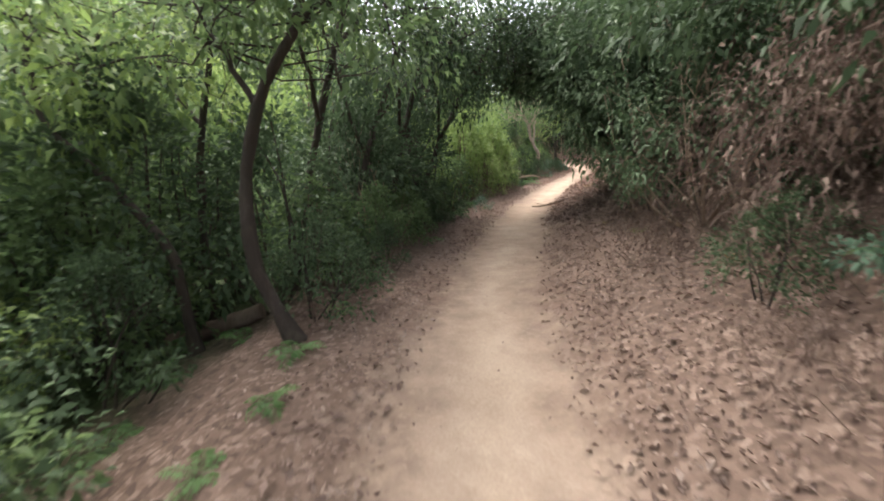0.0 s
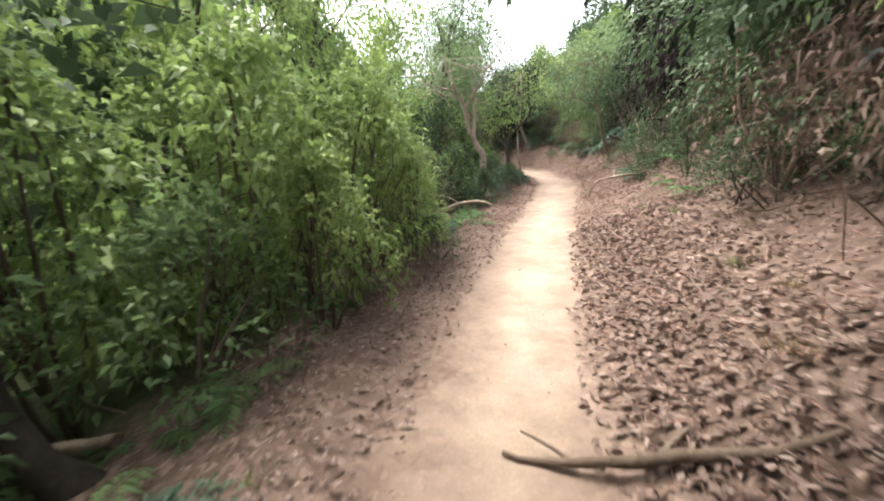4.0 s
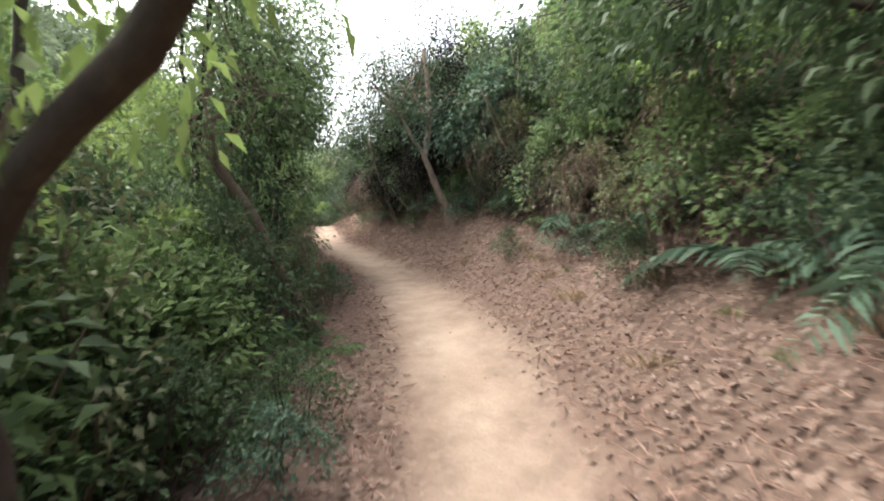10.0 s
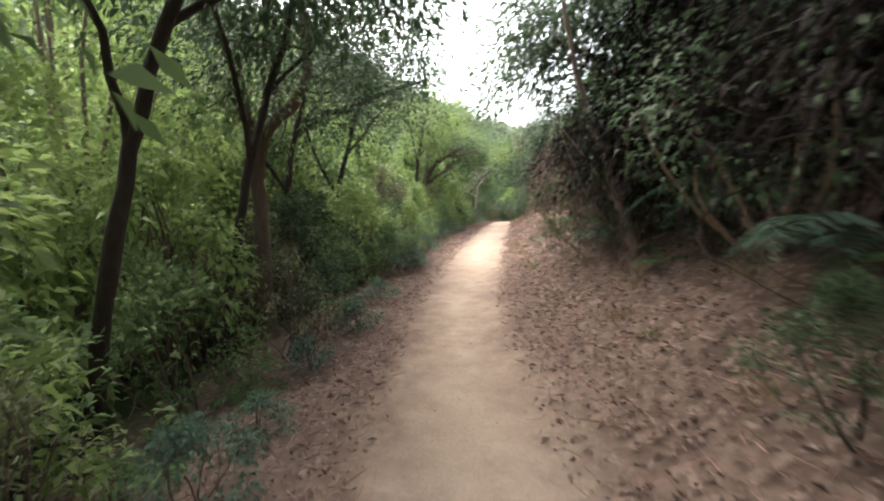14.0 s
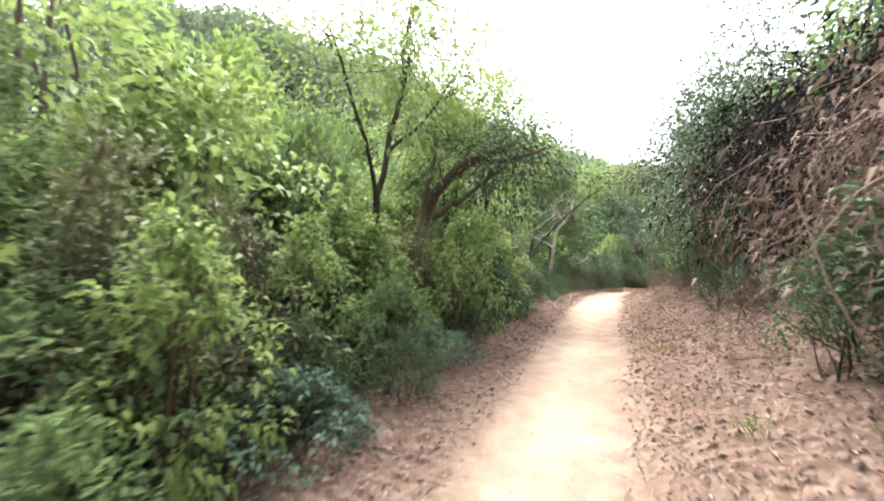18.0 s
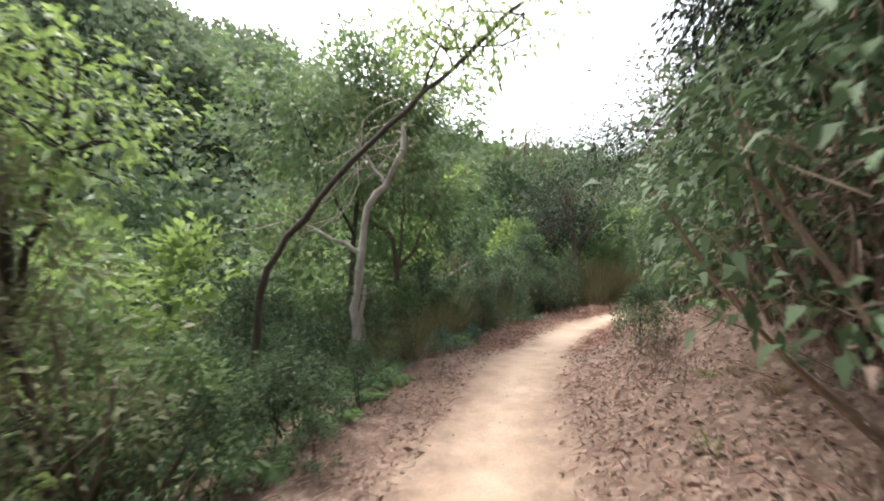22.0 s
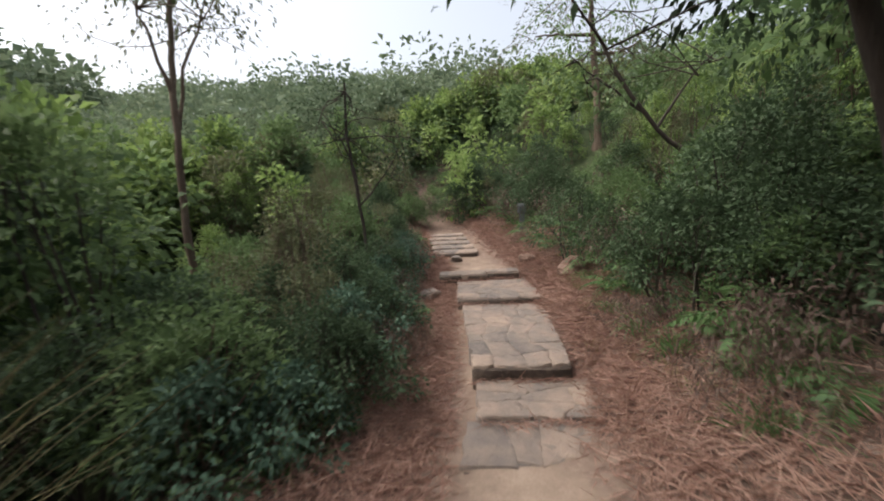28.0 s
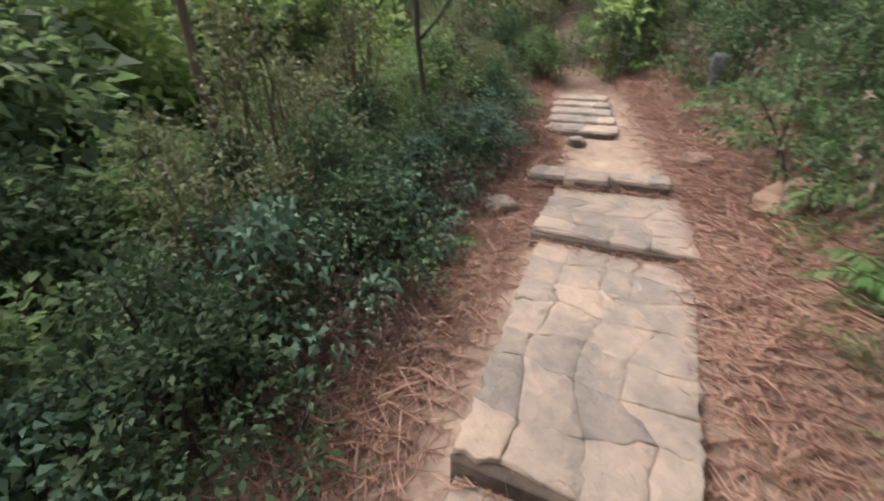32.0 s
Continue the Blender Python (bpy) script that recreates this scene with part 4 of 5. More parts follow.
make_tree("tree", 'thick tree arching over the trail', LEAF_DARK, BARK,
          [(2.95, 41.73, 0.23), (2.98, 41.73, 1.24), (3.20, 41.80, 2.19), (3.33, 41.84, 2.76), (3.79, 41.97, 3.35), (4.20, 42.08, 3.57), (4.68, 42.21, 3.79)], 0.142,
          [(0.60, (4.60, 42.18, 3.45)), (0.85, (5.20, 42.34, 3.71)), (0.60, (3.43, 41.89, 4.14))], 0.90, 100, 24, 0.085, 0.42)
make_tree("tree", 'thin leaning sapling with yellow-green leaves', LEAF_LIGHT, BARK_DARK,
          [(3.62, 48.30, 0.38), (3.75, 48.35, 1.74), (3.93, 48.40, 2.16), (4.63, 48.58, 3.00), (5.49, 48.81, 3.78), (6.27, 49.01, 4.49)], 0.04,
          [(0.80, (5.60, 48.84, 4.34))], 0.60, 40, 20, 0.085, 0.42)
make_tree("tree", 'thin dark sapling with yellow-green leaves', LEAF_LIGHT, BARK_DARK,
          [(3.24, 46.96, 0.29), (3.21, 46.96, 0.69), (3.00, 46.92, 1.47), (2.96, 46.92, 2.23), (2.93, 46.92, 3.28)], 0.059,
          [(0.60, (3.40, 47.04, 3.26))], 0.70, 50, 20, 0.085, 0.42)
make_tree("tree", 'pale slender tree with sparse leaves', LEAF_OLIVE, BARK_WHITE,
          [(4.21, 49.59, 0.50), (4.12, 49.65, 1.19), (4.12, 49.69, 1.56), (4.21, 49.76, 2.08), (4.28, 49.83, 2.68), (4.49, 49.89, 2.94), (4.71, 49.97, 3.38), (4.73, 50.01, 3.72)], 0.064,
          [(0.55, (3.15, 49.68, 2.64)), (0.80, (4.11, 49.91, 3.58))], 0.80, 46, 18, 0.070, 0.42)
make_tree("tree", 'thin pale stem beside a tree', LEAF_OLIVE, BARK_WHITE,
          [(4.16, 49.80, 0.47), (4.14, 49.86, 1.27), (4.16, 49.91, 1.67)], 0.044,
          [], 0.30, 8, 14, 0.070, 0.42)
make_tree("tree", 'dark-leaved tree leaning out from the bank', LEAF_SHADED, BARK,
          [(10.16, 52.41, 1.57), (9.84, 52.48, 2.68), (9.52, 52.51, 3.32), (9.20, 52.54, 3.97), (8.95, 52.59, 4.73)], 0.103,
          [(0.60, (10.22, 52.73, 4.46)), (0.80, (8.00, 52.40, 4.11))], 1.00, 110, 26, 0.080, 0.42)
make_tree("tree", 'forked tree with a spreading umbrella crown', LEAF, BARK,
          [(3.52, 53.03, 0.00), (3.52, 53.03, 0.67), (3.54, 53.12, 1.60), (3.48, 53.18, 2.21), (3.26, 53.20, 2.47), (2.85, 53.23, 2.74), (2.45, 53.26, 3.06)], 0.077,
          [(0.45, (3.70, 53.31, 3.59)), (0.50, (4.52, 53.28, 3.26)), (0.90, (2.67, 53.33, 3.77))], 1.20, 230, 26, 0.105, 0.42)
make_tree("tree", 'short pale dead stem among grass', LEAF, BARK_WHITE,
          [(5.44, 54.34, 0.27), (5.46, 54.34, 0.73), (5.61, 54.39, 1.21), (5.69, 54.42, 1.49)], 0.049,
          [], 0.30, 0, 1, 0.050, 0.42)
make_tree("tree", 'curved pale bare branch standing in the grass', LEAF_OLIVE, BARK_WHITE,
          [(3.95, 55.14, -0.07), (3.89, 55.22, 0.71), (4.07, 55.24, 1.10), (4.36, 55.23, 1.36), (4.95, 55.20, 1.66)], 0.055,
          [(0.80, (4.91, 55.21, 1.71))], 0.30, 6, 10, 0.060, 0.42)
make_tree("tree", 'bare thin tree with a few twigs', LEAF_OLIVE, BARK,
          [(2.77, 57.72, -0.60), (2.82, 57.72, 0.21), (3.13, 57.93, 2.44), (3.33, 58.02, 3.51), (3.43, 58.13, 4.63), (2.73, 58.28, 5.21), (2.34, 58.36, 5.48)], 0.054,
          [(0.55, (4.87, 57.99, 4.93)), (0.30, (3.93, 57.91, 3.15))], 0.50, 8, 12, 0.060, 0.42)
make_tree("tree", 'dark green broad-crowned tree behind the grass', LEAF_DARK, BARK_DARK,
          [(7.76, 59.67, -0.36), (7.81, 59.67, 0.33), (8.18, 59.84, 2.32), (8.63, 59.95, 3.82), (8.68, 60.13, 5.47)], 0.095,
          [(0.40, (9.36, 59.91, 4.26)), (0.50, (7.47, 60.13, 4.12)), (0.75, (9.78, 59.96, 5.18))], 1.30, 250, 24, 0.090, 0.42)
make_tree("tree", 'dense dark green tree beside the trail', LEAF_SHADED, BARK,
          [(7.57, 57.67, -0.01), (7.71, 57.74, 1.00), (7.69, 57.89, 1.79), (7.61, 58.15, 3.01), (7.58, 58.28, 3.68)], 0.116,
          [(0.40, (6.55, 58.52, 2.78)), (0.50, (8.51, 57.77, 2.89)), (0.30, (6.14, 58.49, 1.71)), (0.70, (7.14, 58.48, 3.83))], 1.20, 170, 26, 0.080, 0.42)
make_tree("tree", 'short pale-barked tree with a dark crown', LEAF_SHADED, BARK,
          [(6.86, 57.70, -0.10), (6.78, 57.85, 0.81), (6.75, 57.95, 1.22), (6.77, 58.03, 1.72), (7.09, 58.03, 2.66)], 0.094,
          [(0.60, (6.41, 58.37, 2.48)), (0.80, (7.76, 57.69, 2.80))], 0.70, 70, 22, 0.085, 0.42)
make_tree("tree", 'thin open-crowned tree on the hillside', LEAF_OLIVE, BARK,
          [(20.45, 60.26, 2.50), (20.74, 60.43, 3.97), (20.90, 60.67, 5.93), (21.02, 60.82, 7.24)], 0.093,
          [(0.50, (21.63, 59.67, 5.11)), (0.60, (19.90, 61.66, 5.32)), (0.80, (20.48, 61.25, 6.48))], 1.20, 60, 20, 0.090, 0.42)
make_tree("tree", 'upright small-leaved bush tree beside the steps', LEAF_DARK, BARK_DARK,
          [(13.65, 60.73, 0.15), (13.72, 60.89, 1.19), (13.74, 61.13, 2.44), (13.81, 61.21, 3.19)], 0.031,
          [(0.50, (14.20, 60.57, 2.21)), (0.60, (13.53, 61.45, 2.79))], 0.50, 46, 20, 0.060, 0.42)
make_tree("tree", 'thin dark tree leaning over the slope', LEAF, BARK_DARK,
          [(16.56, 56.89, 1.61), (16.16, 57.58, 2.11), (15.82, 58.17, 3.06), (15.74, 58.41, 3.75)], 0.038,
          [(0.50, (16.71, 57.20, 3.21)), (0.60, (15.47, 58.60, 3.26))], 0.70, 46, 20, 0.080, 0.42)
make_tree("tree", 'dark tree overhanging the trail from the bank', LEAF_DARK, BARK_DARK,
          [(13.39, 55.71, 0.75), (13.37, 55.71, 1.18), (13.25, 56.02, 2.46), (12.57, 56.54, 3.29), (12.11, 56.89, 3.77)], 0.076,
          [(0.60, (11.37, 57.25, 3.57)), (0.50, (13.85, 55.84, 3.25)), (0.80, (13.16, 56.35, 3.97))], 1.00, 120, 24, 0.080, 0.42)
make_tree("tree", 'slim tall tree rising above the thicket', LEAF_OLIVE, BARK,
          [(11.85, 62.26, -0.28), (11.88, 62.26, 2.19), (12.07, 62.50, 4.04), (12.27, 62.64, 5.40)], 0.056,
          [(0.50, (12.65, 62.32, 4.76)), (0.60, (11.74, 62.77, 4.55))], 0.90, 90, 20, 0.075, 0.42)


make_tree("tree", 'thin tall tree with a sparse crown on the ridge', LEAF_OLIVE, BARK,
          [(6.2, 66.5, -1.4), (6.3, 66.5, 2.2), (6.1, 66.6, 4.6), (6.4, 66.7, 7.6)], 0.09,
          [(0.55, (5.1, 66.8, 6.2)), (0.65, (7.4, 66.4, 6.8)), (0.85, (6.9, 66.9, 8.3))], 1.40, 230, 22, 0.085, 0.42)


# ---- trees that close the trail from above, rooted on the bank or the slope ----
def over_tree(s, d, reach, h, leaf, crown, n, label, girth=0.06, size=0.088, along_by=0.4):
    """A trunk at offset d that leans until its crown hangs at offset reach and height h over the trail."""
    b = at(s, d)
    e = at(s + along_by, reach)
    top = (e[0], e[1], at(s, 0)[2] + h)
    m1 = tuple(np.array(b) * 0.62 + np.array(top) * 0.38 + [0, 0, 0.35 * h * 0.4])
    side1 = at(s - 1.0, (d + reach) / 2)
    side2 = at(s + 1.3, reach * 0.8)
    zz = top[2]
    make_tree("tree", label, leaf, BARK_DARK, [b, m1, top], girth,
              [(0.55, (side1[0], side1[1], zz - 0.2)), (0.7, (side2[0], side2[1], zz + 0.15)), (0.85, (top[0] + 0.3, top[1] - 0.5, zz + 0.6))],
              crown, n, 36, size, 0.42, "trees leaning over the trail")


over_tree(5.2, 2.5, 1.5, 2.7, LEAF_DARK, 1.1, 190, "dark leafy tree hanging over the bank")
over_tree(7.2, 2.4, 1.0, 2.9, LEAF_DARK, 1.1, 210, "dark leafy tree hanging over the trail")
over_tree(8.3, 2.5, 0.6, 3.2, LEAF_SHADED, 1.1, 190, "dark leafy tree hanging over the trail", size=0.072)
over_tree(2.6, 2.6, 1.9, 3.0, LEAF_DARK, 1.2, 110, "dark leafy tree hanging over the bank")
over_tree(6.3, 2.3, 1.5, 2.4, LEAF_DARK, 0.9, 170, "dark leafy tree hanging over the bank")
over_tree(7.9, 2.3, 1.4, 2.3, LEAF_SHADED, 0.9, 170, "dark leafy tree hanging over the bank", size=0.072)
over_tree(29.5, -2.8, -2.0, 4.2, LEAF, 1.4, 140, "leafy green tree leaning over the trail")
over_tree(20.0, -3.4, -3.0, 4.4, LEAF, 1.3, 110, "leafy green tree on the slope")
over_tree(9.2, 2.7, 2.2, 2.9, LEAF_LIGHT, 0.7, 50, "light green tree hanging over the bank")
over_tree(6.5, -2.2, -1.4, 3.6, LEAF, 1.2, 110, "leafy green tree leaning over the trail")
over_tree(4.6, -2.6, -1.8, 3.8, LEAF_DARK, 1.3, 120, "leafy green tree leaning over the trail")
over_tree(1.2, -2.5, -2.0, 3.3, LEAF, 1.2, 100, "leafy green tree leaning over the trail", size=0.11)
over_tree(21.5, 3.6, 3.0, 4.2, LEAF, 1.3, 120, "leafy green tree on the bank")
over_tree(24.5, 3.6, 3.0, 4.2, LEAF, 1.3, 120, "leafy green tree on the bank")
over_tree(29.0, 2.6, 2.1, 3.6, LEAF_DARK, 1.3, 150, "dark leafy tree hanging over the bank")
over_tree(33.5, 2.9, 2.4, 3.6, LEAF_DARK, 1.1, 110, "dark leafy tree hanging over the bank")
over_tree(27.0, -3.0, -2.4, 4.6, LEAF, 1.3, 110, "leafy green tree on the slope")
over_tree(24.0, -3.6, -3.2, 4.6, LEAF, 1.3, 110, "leafy green tree on the slope")
over_tree(14.5, -4.4, -4.0, 4.2, LEAF_LIGHT, 1.4, 110, "light green tree on the slope")
over_tree(12.0, -4.4, -4.0, 3.6, LEAF_LIGHT, 1.3, 110, "light green tree on the slope")
over_tree(41.5, -2.8, -2.3, 3.8, LEAF_LIGHT, 1.2, 130, "green leafy tree leaning over the trail")
over_tree(44.5, -3.2, -2.4, 3.6, LEAF_LIGHT, 1.4, 170, "yellow-green tree on the slope")
over_tree(43.5, 2.7, 2.2, 3.3, LEAF_DARK, 1.1, 120, "dark leafy tree hanging over the bank")
over_tree(46.5, 2.9, 2.3, 3.8, LEAF_SHADED, 1.2, 140, "dark leafy tree hanging over the bank", size=0.072)
over_tree(49.0, 3.0, 2.6, 4.2, LEAF_SHADED, 1.3, 150, "dark leafy tree hanging over the bank", size=0.072)
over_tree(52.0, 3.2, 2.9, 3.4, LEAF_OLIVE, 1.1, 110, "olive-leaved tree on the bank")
over_tree(58.0, 2.5, 1.7, 2.9, LEAF_SHADED, 1.0, 130, "dark leafy tree hanging over the bank", size=0.072)
over_tree(60.0, 2.7, 1.9, 3.0, LEAF_SHADED, 1.0, 130, "dark leafy tree hanging over the bank", size=0.072)
over_tree(5.6, -2.5, -1.7, 2.9, LEAF_DARK, 1.1, 120, "dark small-leaved tree leaning over the trail", size=0.066)
over_tree(35.4, -2.9, -2.1, 3.3, LEAF_DARK, 1.3, 170, "dark small-leaved tree leaning over the trail", size=0.07)
over_tree(33.6, -2.8, -2.2, 3.4, LEAF_DARK, 1.3, 150, "dark small-leaved tree leaning over the trail", size=0.07)
over_tree(27.0, 2.6, 1.8, 2.7, LEAF_BLUE, 0.7, 70, "blue-green leafy tree hanging over the bank", size=0.11)
over_tree(30.8, 2.8, 0.9, 4.4, LEAF_DARK, 1.3, 130, "dark leafy tree arching high over the trail", size=0.075)
over_tree(45.6, -2.9, -1.9, 3.9, LEAF, 1.3, 90, "green leafy tree arching over the trail", size=0.075)
over_tree(7.6, 2.4, 0.3, 3.0, LEAF_DARK, 1.0, 200, "dark leafy tree arching over the trail")
over_tree(8.6, 2.4, -0.4, 3.1, LEAF_DARK, 1.1, 200, "dark leafy tree arching over the trail")
over_tree(7.8, -2.2, -0.9, 3.1, LEAF_DARK, 1.0, 180, "dark leafy tree arching over the trail")
over_tree(30.5, -2.4, -1.3, 3.7, LEAF_DARK, 1.3, 170, "dark leafy tree arching over the trail")
over_tree(32.3, -2.6, -1.5, 3.9, LEAF_DARK, 1.4, 170, "dark leafy tree arching over the trail")
over_tree(28.4, -2.7, -1.8, 4.0, LEAF, 1.3, 150, "leafy green tree arching over the trail")
over_tree(10.9, 2.9, 2.2, 2.7, LEAF_DARK, 0.9, 160, "dark leafy tree hanging over the bank")
over_tree(12.2, 2.7, 2.0, 2.9, LEAF_DARK, 1.0, 160, "dark leafy tree hanging over the bank")
over_tree(19.3, 2.7, 1.9, 2.7, LEAF_DARK, 0.9, 150, "dark leafy tree hanging over the bank")
over_tree(20.6, 2.8, 1.9, 2.8, LEAF_DARK, 0.9, 150, "dark leafy tree hanging over the bank")
over_tree(22.2, 2.9, 2.2, 2.9, LEAF_DARK, 0.9, 130, "dark leafy tree hanging over the bank")
over_tree(52.7, -3.9, -3.7, 4.3, LEAF, 1.4, 230, "broad green tree on the slope", size=0.13)
over_tree(33.4, 2.7, 1.2, 3.3, LEAF_DARK, 1.0, 160, "dark leafy tree hanging over the trail")
over_tree(56.2, 2.6, 2.0, 3.0, LEAF_SHADED, 1.0, 150, "dark leafy tree hanging over the bank", size=0.072)
# Two trees added out of view over the start, to shade the litter.
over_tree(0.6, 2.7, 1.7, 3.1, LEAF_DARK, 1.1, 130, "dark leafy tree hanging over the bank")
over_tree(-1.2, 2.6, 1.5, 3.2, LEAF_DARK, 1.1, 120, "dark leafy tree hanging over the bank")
over_tree(46.8, 2.6, 1.7, 3.2, LEAF_SHADED, 1.1, 160, "dark leafy tree hanging over the bank", size=0.072)


# ---- dense tangles that hang from the bank ----
def tangle(s0, s1, d0, d1, low, high, n, label, leaf=GLOOM):
    """Withered vine and leaf matted into a thick roof between two heights over the trail, on leaning stems."""
    sm, z = (s0 + s1) / 2, at((s0 + s1) / 2, 0)[2]
    x, y, zb = at(sm, d1)
    o = np.array([x, y, zb])
    ob = thing("vine_tangle", x, y, zb, label, "vine", "vine tangles on the bank")

    def inside(k):
        s, f = rng.uniform(s0, s1, k), rng.uniform(0, 1, k) ** 0.8
        c = np.array([at(a, d0 + (d1 - d0) * b) for a, b in zip(s, f)])
        droop = low + (1 - f) * 0.5 + 0.35 * np.sin(s * 2.3) * np.sin(f * 5 + s)
        c[:, 2] = z + droop + (high - low) * rng.uniform(0, 1, k)
        c[:, 2] = np.maximum(c[:, 2], [at(a, d0 + (d1 - d0) * b)[2] + 0.3 for a, b in zip(s, f)])
        return c - o
    c = inside(n)
    # Solid lump added inside the vines, near-black to stand for their inner shade.
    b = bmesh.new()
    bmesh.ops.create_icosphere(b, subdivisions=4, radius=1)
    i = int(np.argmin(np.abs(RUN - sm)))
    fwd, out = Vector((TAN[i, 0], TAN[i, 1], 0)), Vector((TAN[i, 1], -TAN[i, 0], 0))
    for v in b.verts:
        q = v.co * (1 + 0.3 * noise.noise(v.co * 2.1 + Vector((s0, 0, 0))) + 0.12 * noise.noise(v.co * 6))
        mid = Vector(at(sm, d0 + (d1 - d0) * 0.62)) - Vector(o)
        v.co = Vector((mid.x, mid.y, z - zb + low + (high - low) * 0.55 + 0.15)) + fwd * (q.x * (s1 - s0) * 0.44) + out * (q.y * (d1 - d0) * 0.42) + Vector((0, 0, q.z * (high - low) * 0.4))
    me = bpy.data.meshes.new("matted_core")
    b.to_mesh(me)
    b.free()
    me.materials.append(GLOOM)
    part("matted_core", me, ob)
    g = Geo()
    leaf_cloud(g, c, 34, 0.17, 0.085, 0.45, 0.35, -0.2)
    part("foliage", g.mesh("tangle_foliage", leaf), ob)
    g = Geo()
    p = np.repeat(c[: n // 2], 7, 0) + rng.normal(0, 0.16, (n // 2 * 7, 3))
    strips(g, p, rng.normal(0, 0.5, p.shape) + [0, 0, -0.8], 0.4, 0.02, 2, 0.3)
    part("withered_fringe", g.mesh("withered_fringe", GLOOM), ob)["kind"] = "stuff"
    for k in range(9):
        root = at(rng.uniform(s0, s1), d1 + rng.uniform(-0.4, 0.3))
        g = Geo()
        tube(g, bend(np.array(root) - o - [0, 0, 0.3], c[rng.integers(n)], 8, 0.25, 0.2), np.linspace(0.03, 0.009, 8) * rng.uniform(0.6, 1.3), 6, 0.1)
        part("stem", g.mesh("stem", BARK_DARK, True), ob)


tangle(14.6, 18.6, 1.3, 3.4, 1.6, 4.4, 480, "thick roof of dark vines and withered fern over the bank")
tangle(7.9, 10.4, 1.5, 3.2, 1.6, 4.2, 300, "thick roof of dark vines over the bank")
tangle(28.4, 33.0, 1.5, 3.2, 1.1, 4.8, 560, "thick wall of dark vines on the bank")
tangle(48.9, 51.9, 1.8, 3.4, 1.5, 4.0, 380, "dense dark crown of leaves and vines over the bank", LEAF_SHADED)
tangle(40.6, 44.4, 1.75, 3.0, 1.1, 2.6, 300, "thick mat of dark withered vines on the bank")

def vines(s0, s1, d0, d1, top, n, label):
    """Bare vines hanging in loops between branches; each one a part."""
    sm = (s0 + s1) / 2
    x, y, z = at(sm, (d0 + d1) / 2)
    ob = thing("hanging_vine", x, y, z, label, "vine", "vines hanging on the bank")
    z0 = at(sm, 0)[2]
    for k in range(n):
        a, b = at(rng.uniform(s0, s1), rng.uniform(d0, d1)), at(rng.uniform(s0, s1), rng.uniform(d0, d1))
        p = np.array([a[0], a[1], z0 + top * rng.uniform(0.75, 1.1)])
        q = np.array([b[0], b[1], b[2] - 0.05 if k % 2 else z0 + top * rng.uniform(0.5, 0.9)])
        f = np.linspace(0, 1, 12)[:, None]
        line = p + (q - p) * f - np.array([0, 0, 1]) * np.sin(f * math.pi) * rng.uniform(0, 0.7) + rng.normal(0, 0.025, (12, 3))
        g = Geo()
        tube(g, line - [x, y, z], np.linspace(0.009, 0.004, 12) * rng.uniform(0.6, 1.6), 5)
        part("vine", g.mesh("vine", DEADWOOD if k % 3 else BARK, True), ob)


vines(3.6, 7.4, 1.3, 2.3, 2.6, 26, "pale bare vines hanging in loops from the bank trees")
vines(9.8, 12.8, 1.8, 2.6, 2.2, 12, "bare vines hanging from the bank trees")
vines(14.8, 18.2, 1.4, 2.4, 2.0, 12, "grey bare vines under a dark overhang")
vines(37.0, 43.5, 1.7, 2.4, 2.2, 22, "tangled bare vines hanging over the bank")

# ---- fallen wood ----
def fallen(name, label, pts, radii, mat=DEADWOOD, twigs_=()):
    """Dead wood on the ground through pts (x, y, lift over the ground)."""
    p0 = pts[0]
    z0 = float(height(p0[0], p0[1])[0])
    line = [(x - p0[0], y - p0[1], float(height(x, y)[0]) + up - z0) for x, y, up in pts]
    ob = thing(name, p0[0], p0[1], z0, label, "dead branch")
    g = Geo()
    ln = smooth_line(line, 0.08)
    ln[1:-1] += rng.normal(0, 0.006, ln[1:-1].shape)
    tube(g, ln, np.interp(np.linspace(0, 1, len(ln)), np.linspace(0, 1, len(radii)), radii), 9, 0.1)
    part("bough", g.mesh("bough", mat, True), ob)
    for k, (f, v, r) in enumerate(twigs_):
        g = Geo()
        a = ln[int(f * (len(ln) - 1))]
        tube(g, bend(a, a + np.array(v), 6, 0.1), np.linspace(r, r * 0.4, 6), 6, 0.1)
        part("side_branch", g.mesh("side_branch", mat, True), ob)
    return ob


fallen("fallen_branch", "pale dead branch lying across the trail edge", [(2.1, 9.42, 0.02), (2.35, 9.27, 0.04), (2.75, 9.05, 0.04), (2.95, 8.95, 0.03), (3.12, 8.88, 0.02)],
       [0.01, 0.02, 0.028, 0.026, 0.016], BARK, twigs_=[(0.25, (-0.16, 0.2, 0.03), 0.012), (0.6, (0.3, 0.12, 0.06), 0.016)])
fallen("fallen_log", "weathered log lying among ferns", [(-2.8, 3.95, 0.1), (-2.3, 3.97, 0.12), (-1.85, 4.0, 0.1)], [0.1, 0.095, 0.085], BARK)
fallen("fallen_log", "pale log lying down the slope", [(-1.3, 10.6, 0.3), (-0.6, 10.4, 0.15), (0.05, 10.2, 0.06)], [0.06, 0.055, 0.045])
fallen("fallen_branch", "pale dead branch with roots at the trail edge", [(2.5, 15.9, 0.1), (2.95, 15.7, 0.2), (3.42, 15.52, 0.22), (3.7, 15.42, 0.05)], [0.03, 0.03, 0.035, 0.025],
       twigs_=[(0.2, (0.5, 0.35, 0.1), 0.018), (0.55, (-0.5, 0.3, 0.16), 0.016)])
